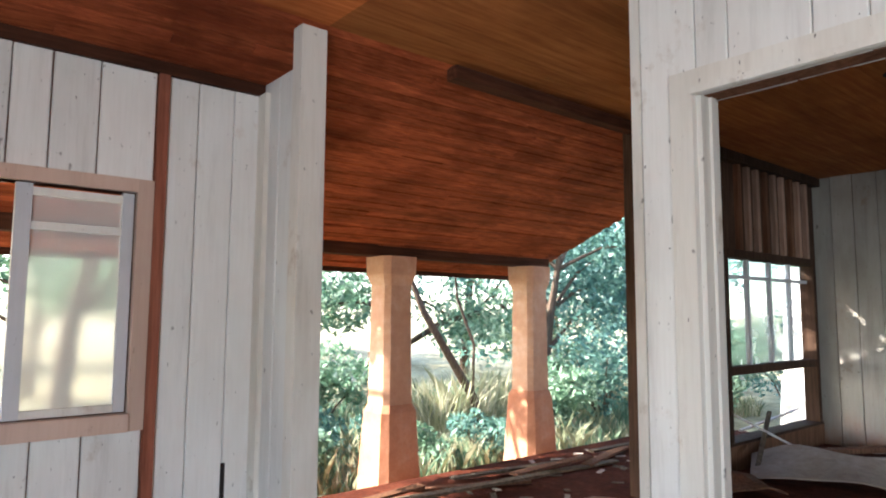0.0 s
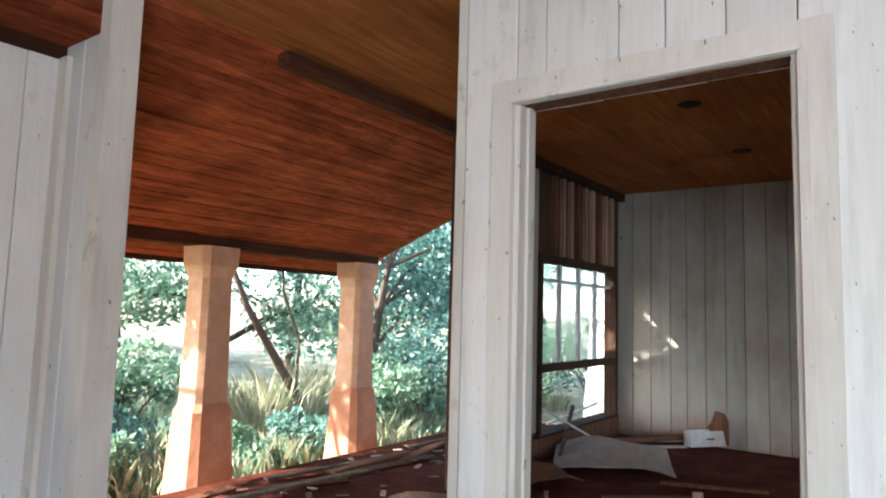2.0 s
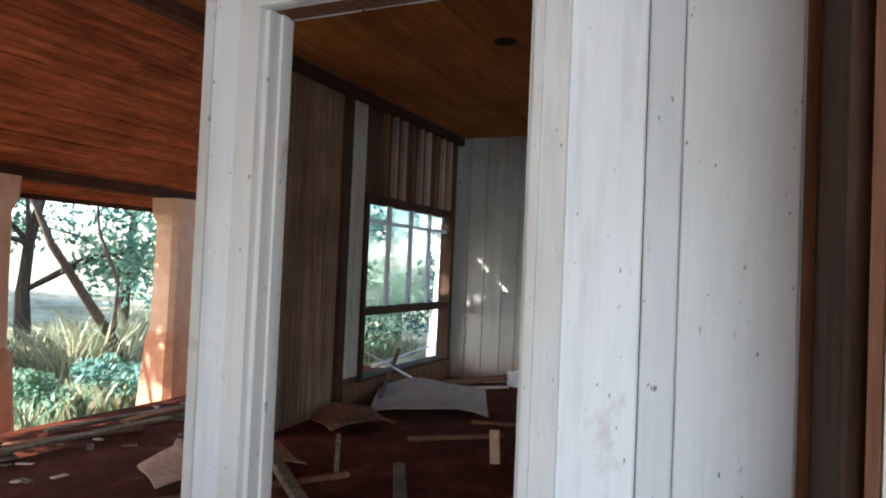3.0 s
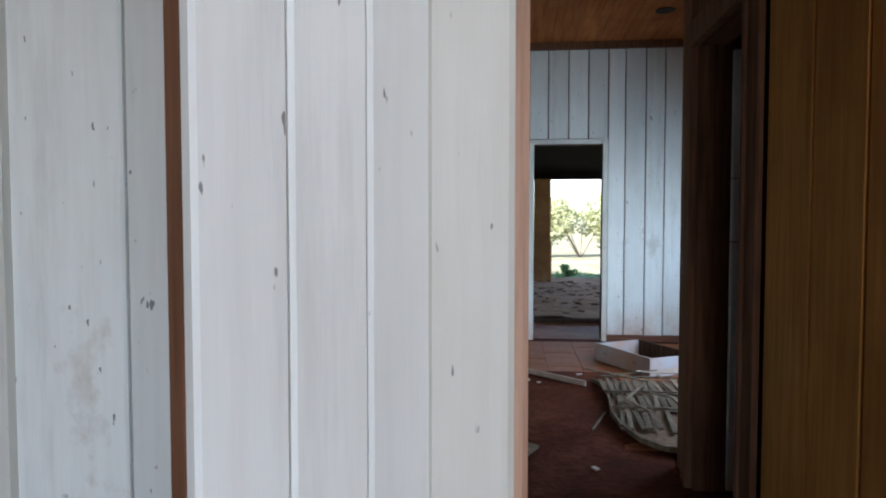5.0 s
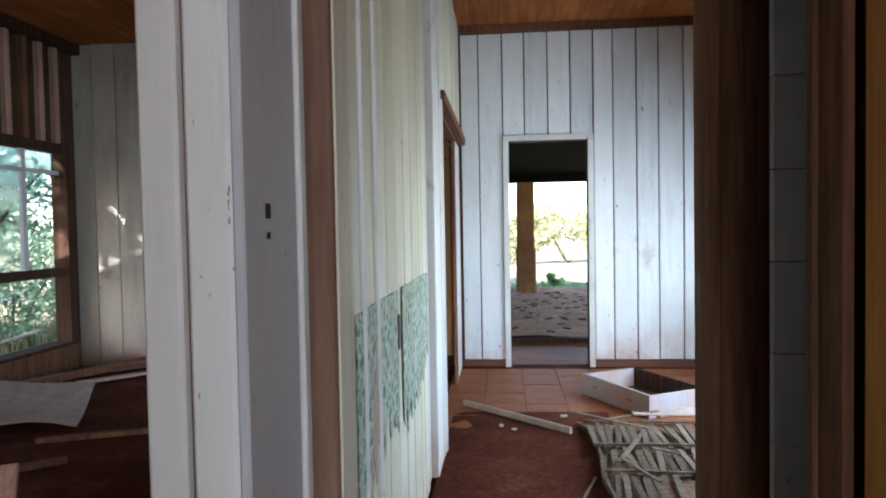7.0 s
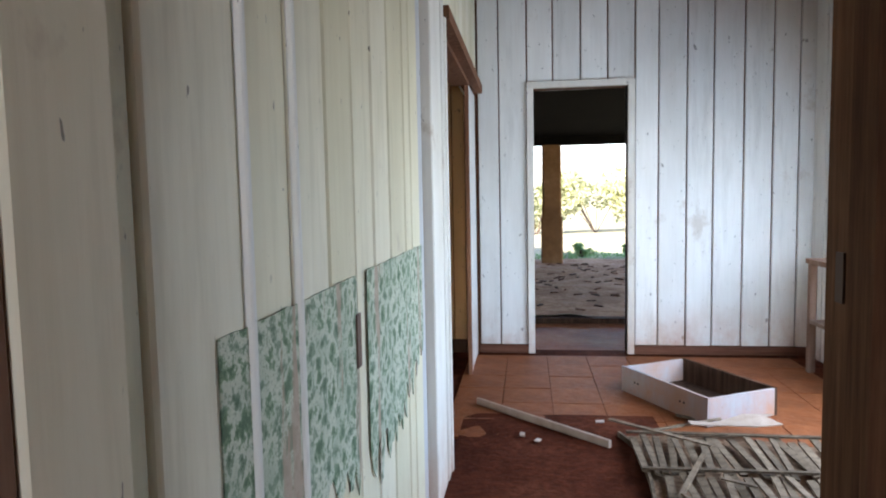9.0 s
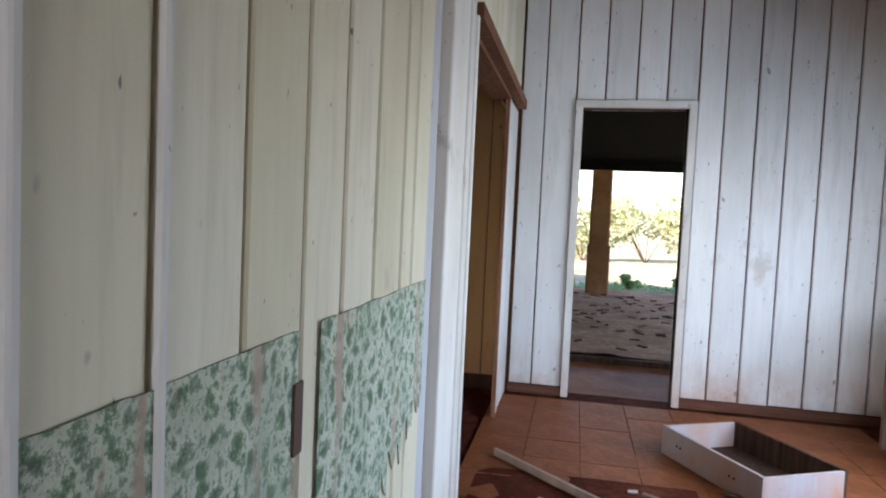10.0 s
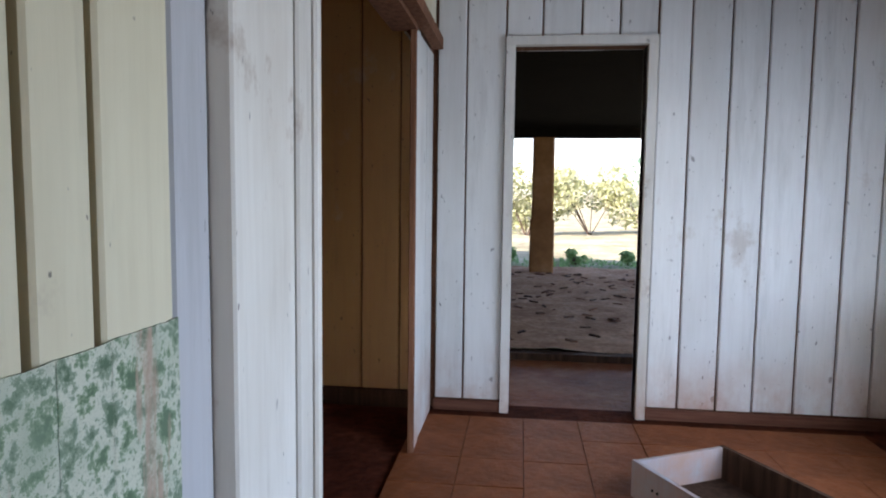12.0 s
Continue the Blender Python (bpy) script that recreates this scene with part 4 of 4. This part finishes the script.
tagged(new("paper_scrap", mesh_of("paper_scrap", vs, fs, PLY)), "torn pale scrap of cardboard lying on the laths", "scrap").matrix_world = pose(1.92, 6.42, 0.10, 4, 4, 12)
for k in range(9):
    x, y = RS.uniform(0.65, 1.3), RS.uniform(3.4, 7.6)
    o = Build().box(-0.02, -0.012, 0, 0.025, 0.014, 0.006).ob("paper_scrap", PLY if k % 2 else CASING)
    o.matrix_world = pose(x, y, 0.014, RS.uniform(-8, 8), RS.uniform(-8, 8), RS.uniform(0, 180))
    tagged(o, "small pale scrap lying on the red floor", "scrap", "floor scraps")

sheet_piece = [(0.62, 4.78, 12, 0.16, 0.24, SLAT, "grey board offcut lying on the dark earth floor"), (0.80, 4.72, -28, 0.07, 0.26, SLAT, "grey strip of board lying on the dark earth floor")]
for x, y, turn, w, d, m, lab in sheet_piece:
    o = Build().box(-w / 2, -d / 2, 0, w / 2, d / 2, 0.014, None, 0.004).ob("board_piece", m)
    o.matrix_world = pose(x, y, 0.022, 2, 3, turn)
    tagged(o, lab, "board")

# remains of wallpaper on the partition
paper = thing("wallpaper_remains", "band of torn green floral wallpaper peeling from the boards", "wallpaper", "", (0.522, 3.9, 0.0))
RW2 = random.Random(12)
y = -0.06
while y < 1.50:
    ye = min(1.52, y + 0.095)
    n = 4
    top = [1.066 + RW2.uniform(-0.002, 0.002) for k in range(n + 1)]
    bot = [0.56 + 0.07 * y + 0.06 * math.sin(y * 5) + RW2.uniform(-0.07, 0.05) for k in range(n + 1)]
    ys = [y + (ye - y - 0.001) * k / n for k in range(n + 1)]
    vs = [(d, q, z) for d in (0.0, 0.0025) for q, z in list(zip(ys, top)) + list(zip(ys, bot))]
    m = 2 * (n + 1)
    fs = [(k, k + 1, k + n + 2, k + n + 1) for k in range(n)] + [(m + k, m + k + n + 1, m + k + n + 2, m + k + 1) for k in range(n)]
    fs += [(k, m + k, m + k + 1, k + 1) for k in range(n)] + [(n + 1 + k, n + 2 + k, m + n + 2 + k, m + n + 1 + k) for k in range(n)]
    if not 0.6 < y < 0.66:          # one strip is torn off whole
        new("paper_strip", mesh_of("paper_strip", vs, fs, PAPER)).parent = paper
    y = ye
tagged(Build().box(0, -0.016, -0.06, 0.004, 0.016, 0.06).ob("strike_plate", METAL), "rusty metal plate fixed to the papered boards", "plate").location = (0.5255, 4.5, 0.92)

rack = thing("shelf_rack", "low pinkish wooden shelf rack standing against the far wall", "shelf", "", (2.78, 7.05, 0.0))
for x, y in ((0, 0), (0, 0.70), (0.155, 0), (0.155, 0.70)):
    Build().box(x, y, 0, x + 0.045, y + 0.045, 0.74, None, 0.003).ob("post", PINK, rack)
Build().box(-0.01, -0.01, 0.742, 0.205, 0.76, 0.775).ob("top", PINK, rack)
Build().box(0.0, 0.047, 0.34, 0.2, 0.698, 0.365).ob("shelf", PLY, rack)
Build().box(0.16, 0.047, 0.02, 0.178, 0.698, 0.34).ob("back_panel", DARK, rack)

# ---- things in room b ----
drawer("drawer", (-2.14, 7.75, 0.05), 53.0, 0.5, 0.14, 0.17, WHITE, "small white drawer with a slot lying by the wall", 0, False)
tagged(Build().box(-0.05, -0.002, -0.008, 0.05, 0.003, 0.008).ob("drawer_slot", BLACK), "dark slot of the small white drawer", "slot").matrix_world = pose(-1.99, 7.948, 0.135, 0, 0, 53)


def sheet_board(at, turn, tilt, w, d, mat, label):
    """A thin warped sheet lying at a slant."""
    vs = []
    for s in (0, 0.012):
        for j in range(7):
            for i in range(9):
                u, v = i / 8, j / 6
                vs.append(((u - 0.5) * w, (v - 0.5) * d * (0.9 + 0.1 * math.sin(u * 7)), 0.10 * math.sin(u * 3.1) * (0.6 + 0.4 * v) + s + 0.015 * math.sin(u * 9 + v * 5)))
    fs = []
    for s in (0, 63):
        fs += [(s + j * 9 + i, s + j * 9 + i + 1, s + j * 9 + i + 10, s + j * 9 + i + 9) for j in range(6) for i in range(8)]
    rim = [i for i in range(9)] + [9 * j + 8 for j in range(1, 7)] + [54 + i for i in range(7, -1, -1)] + [9 * j for j in range(5, 0, -1)]
    fs += [(a, b, b + 63, a + 63) for a, b in zip(rim, rim[1:] + rim[:1])]
    o = new("warped_sheet", mesh_of("warped_sheet", vs, fs, mat))
    o.matrix_world = pose(*at, tilt, 0, turn)
    return tagged(o, label, "board")


sheet_board((-2.5, 6.3, 0.09), 24, 9, 1.1, 0.75, PLY, "pale warped plywood sheet lying on rubble")
sheet_board((-2.75, 5.3, 0.06), 60, 4, 0.6, 0.45, BROWN, "reddish warped board piece on the earth floor")
sheet_board((-2.78, 3.8, 0.06), 62, 3, 0.95, 0.5, PINK, "dusty pinkish board lying on the earth floor")
stick("white_lath", (-3.27, 6.25, 0.52), (-2.75, 6.75, 0.14), 0.035, 0.02, WHITE, "white painted lath leaning through the empty window")
stick("leaning_stick", (-2.9, 5.95, 0.05), (-3.12, 6.75, 0.50), 0.04, 0.03, SLAT, "grey stick leaning against the window wall")
stick("white_lath", (-3.3, 6.5, 0.32), (-3.28, 7.8, 0.42), 0.03, 0.02, WHITE, "white lath lying across the window sill")
for a, c, w, h, m in [((-1.17, 3.28, 0.05), (-1.81, 4.42, 0.06), 0.08, 0.035, SLAT), ((-2.62, 2.9, 0.10), (-1.98, 4.05, 0.07), 0.05, 0.03, BROWN),
                      ((-1.71, 3.31, 0.08), (-2.42, 3.86, 0.14), 0.08, 0.05, SLAT), ((-2.05, 4.02, 0.03), (-2.07, 4.06, 0.31), 0.03, 0.02, SLAT),
                      ((-2.9, 7.6, 0.06), (-2.3, 8.1, 0.06), 0.1, 0.03, PLY), ((-2.6, 7.3, 0.06), (-2.2, 7.7, 0.06), 0.08, 0.02, PLY),
                      ((-3.05, 7.0, 0.08), (-2.1, 8.15, 0.14), 0.12, 0.05, BROWN), ((-1.3, 4.9, 0.03), (-1.35, 5.0, 0.24), 0.07, 0.03, PINK),
                      ((-2.1, 5.1, 0.05), (-1.5, 5.6, 0.05), 0.06, 0.03, BROWN), ((-0.9, 4.0, 0.05), (-0.3, 4.9, 0.05), 0.06, 0.03, BROWN),
                      ((-1.9, 5.9, 0.05), (-1.1, 6.2, 0.05), 0.05, 0.03, BROWN)]:
    stick("loose_plank", a, c, w, h, m, "broken piece of old timber lying on red earth" if m is not PLY else "short pale plank lying on the floor")
# fallen dark chair back
vs = [(0.34 * u - 0.17, 0.02 * s, z) for s in (0, 1) for u, z in ((0, 0), (1, 0), (1.02, 0.28), (0.9, 0.36), (0.62, 0.38), (0.45, 0.24), (0.1, 0.1))]
fs = [tuple(range(7)), tuple(reversed(range(7, 14)))] + [(k, k + 7, (k + 1) % 7 + 7, (k + 1) % 7) for k in range(7)]
o = new("broken_panel", mesh_of("broken_panel", vs, fs, BROWN))
o.matrix_world = pose(-2.0, 8.12, 0.06, 12, 0, 0)
tagged(o, "dark broken wooden panel leaning on the white wall", "panel")

# planks and litter along the veranda edge
for k in range(9):
    y = 2.0 + k * 0.45
    stick("loose_plank", (-4.35 + RS.uniform(-0.3, 0.25), y, 0.0 + 0.025 * (k % 3)), (-4.3 + RS.uniform(-0.25, 0.3), y + RS.uniform(0.8, 1.9), 0.02 + 0.025 * (k % 3)), RS.uniform(0.05, 0.12), 0.022, BROWN if k % 2 else SLAT, "old weathered plank lying along the veranda edge")
for k in range(40):
    x, y = RS.uniform(-4.7, -3.4), RS.uniform(2.0, 6.0)
    o = Build().box(-0.05, -0.02, 0, 0.05, 0.025, 0.008).ob("wood_chip", SLAT if k % 2 else PLY)
    o.matrix_world = pose(x, y, -0.005, RS.uniform(-10, 10), RS.uniform(-10, 10), RS.uniform(0, 180))
    tagged(o, "small wood chip lying on the red veranda floor", "wood chip", "veranda litter")
for k in range(110):
    x, y = RS.uniform(0.3, 2.6), RS.uniform(9.8, 14.6)
    o = Build().box(-0.05, -0.012, 0, 0.05, 0.014, 0.012).ob("wood_chip", BROWN if k % 2 else DARK)
    o.matrix_world = pose(x, y, 0.04, RS.uniform(-10, 10), RS.uniform(-10, 10), RS.uniform(0, 180))
    tagged(o, "dark chip lying on the pale porch dirt", "wood chip", "porch litter")

# ---- floor tiles of the far room ----
TW = 0.295
tile_meshes = []
for k in range(5):
    r = random.Random(k)
    e = 0.0005
    vs = [(e, e, 0.0), (TW - e, e, 0.0), (TW - e, TW - e, 0.0), (e, TW - e, 0.0)]
    q = e + 0.0015
    vs += [(q, q, 0.012), (TW - q, q, 0.012), (TW - q, TW - q, 0.012), (q, TW - q, 0.012)]
    tile_meshes.append(mesh_of("tile", vs, BOX_F, TILE))
for i in range(9):
    for j in range(13):
        x, y = 0.45 + i * TW, 4.605 + j * TW
        if x + TW > 3.1 or y + TW > 8.27 or (y < 4.75 and x > 1.3) or (y < 6.1 and x < 1.3):
            continue
        o = new("tile", tile_meshes[RS.randrange(5)])
        o.parent = floor
        o.matrix_basis = pose(x, y, -0.011 + RS.uniform(0, 0.003), RS.uniform(-0.3, 0.3), RS.uniform(-0.3, 0.3), 0)
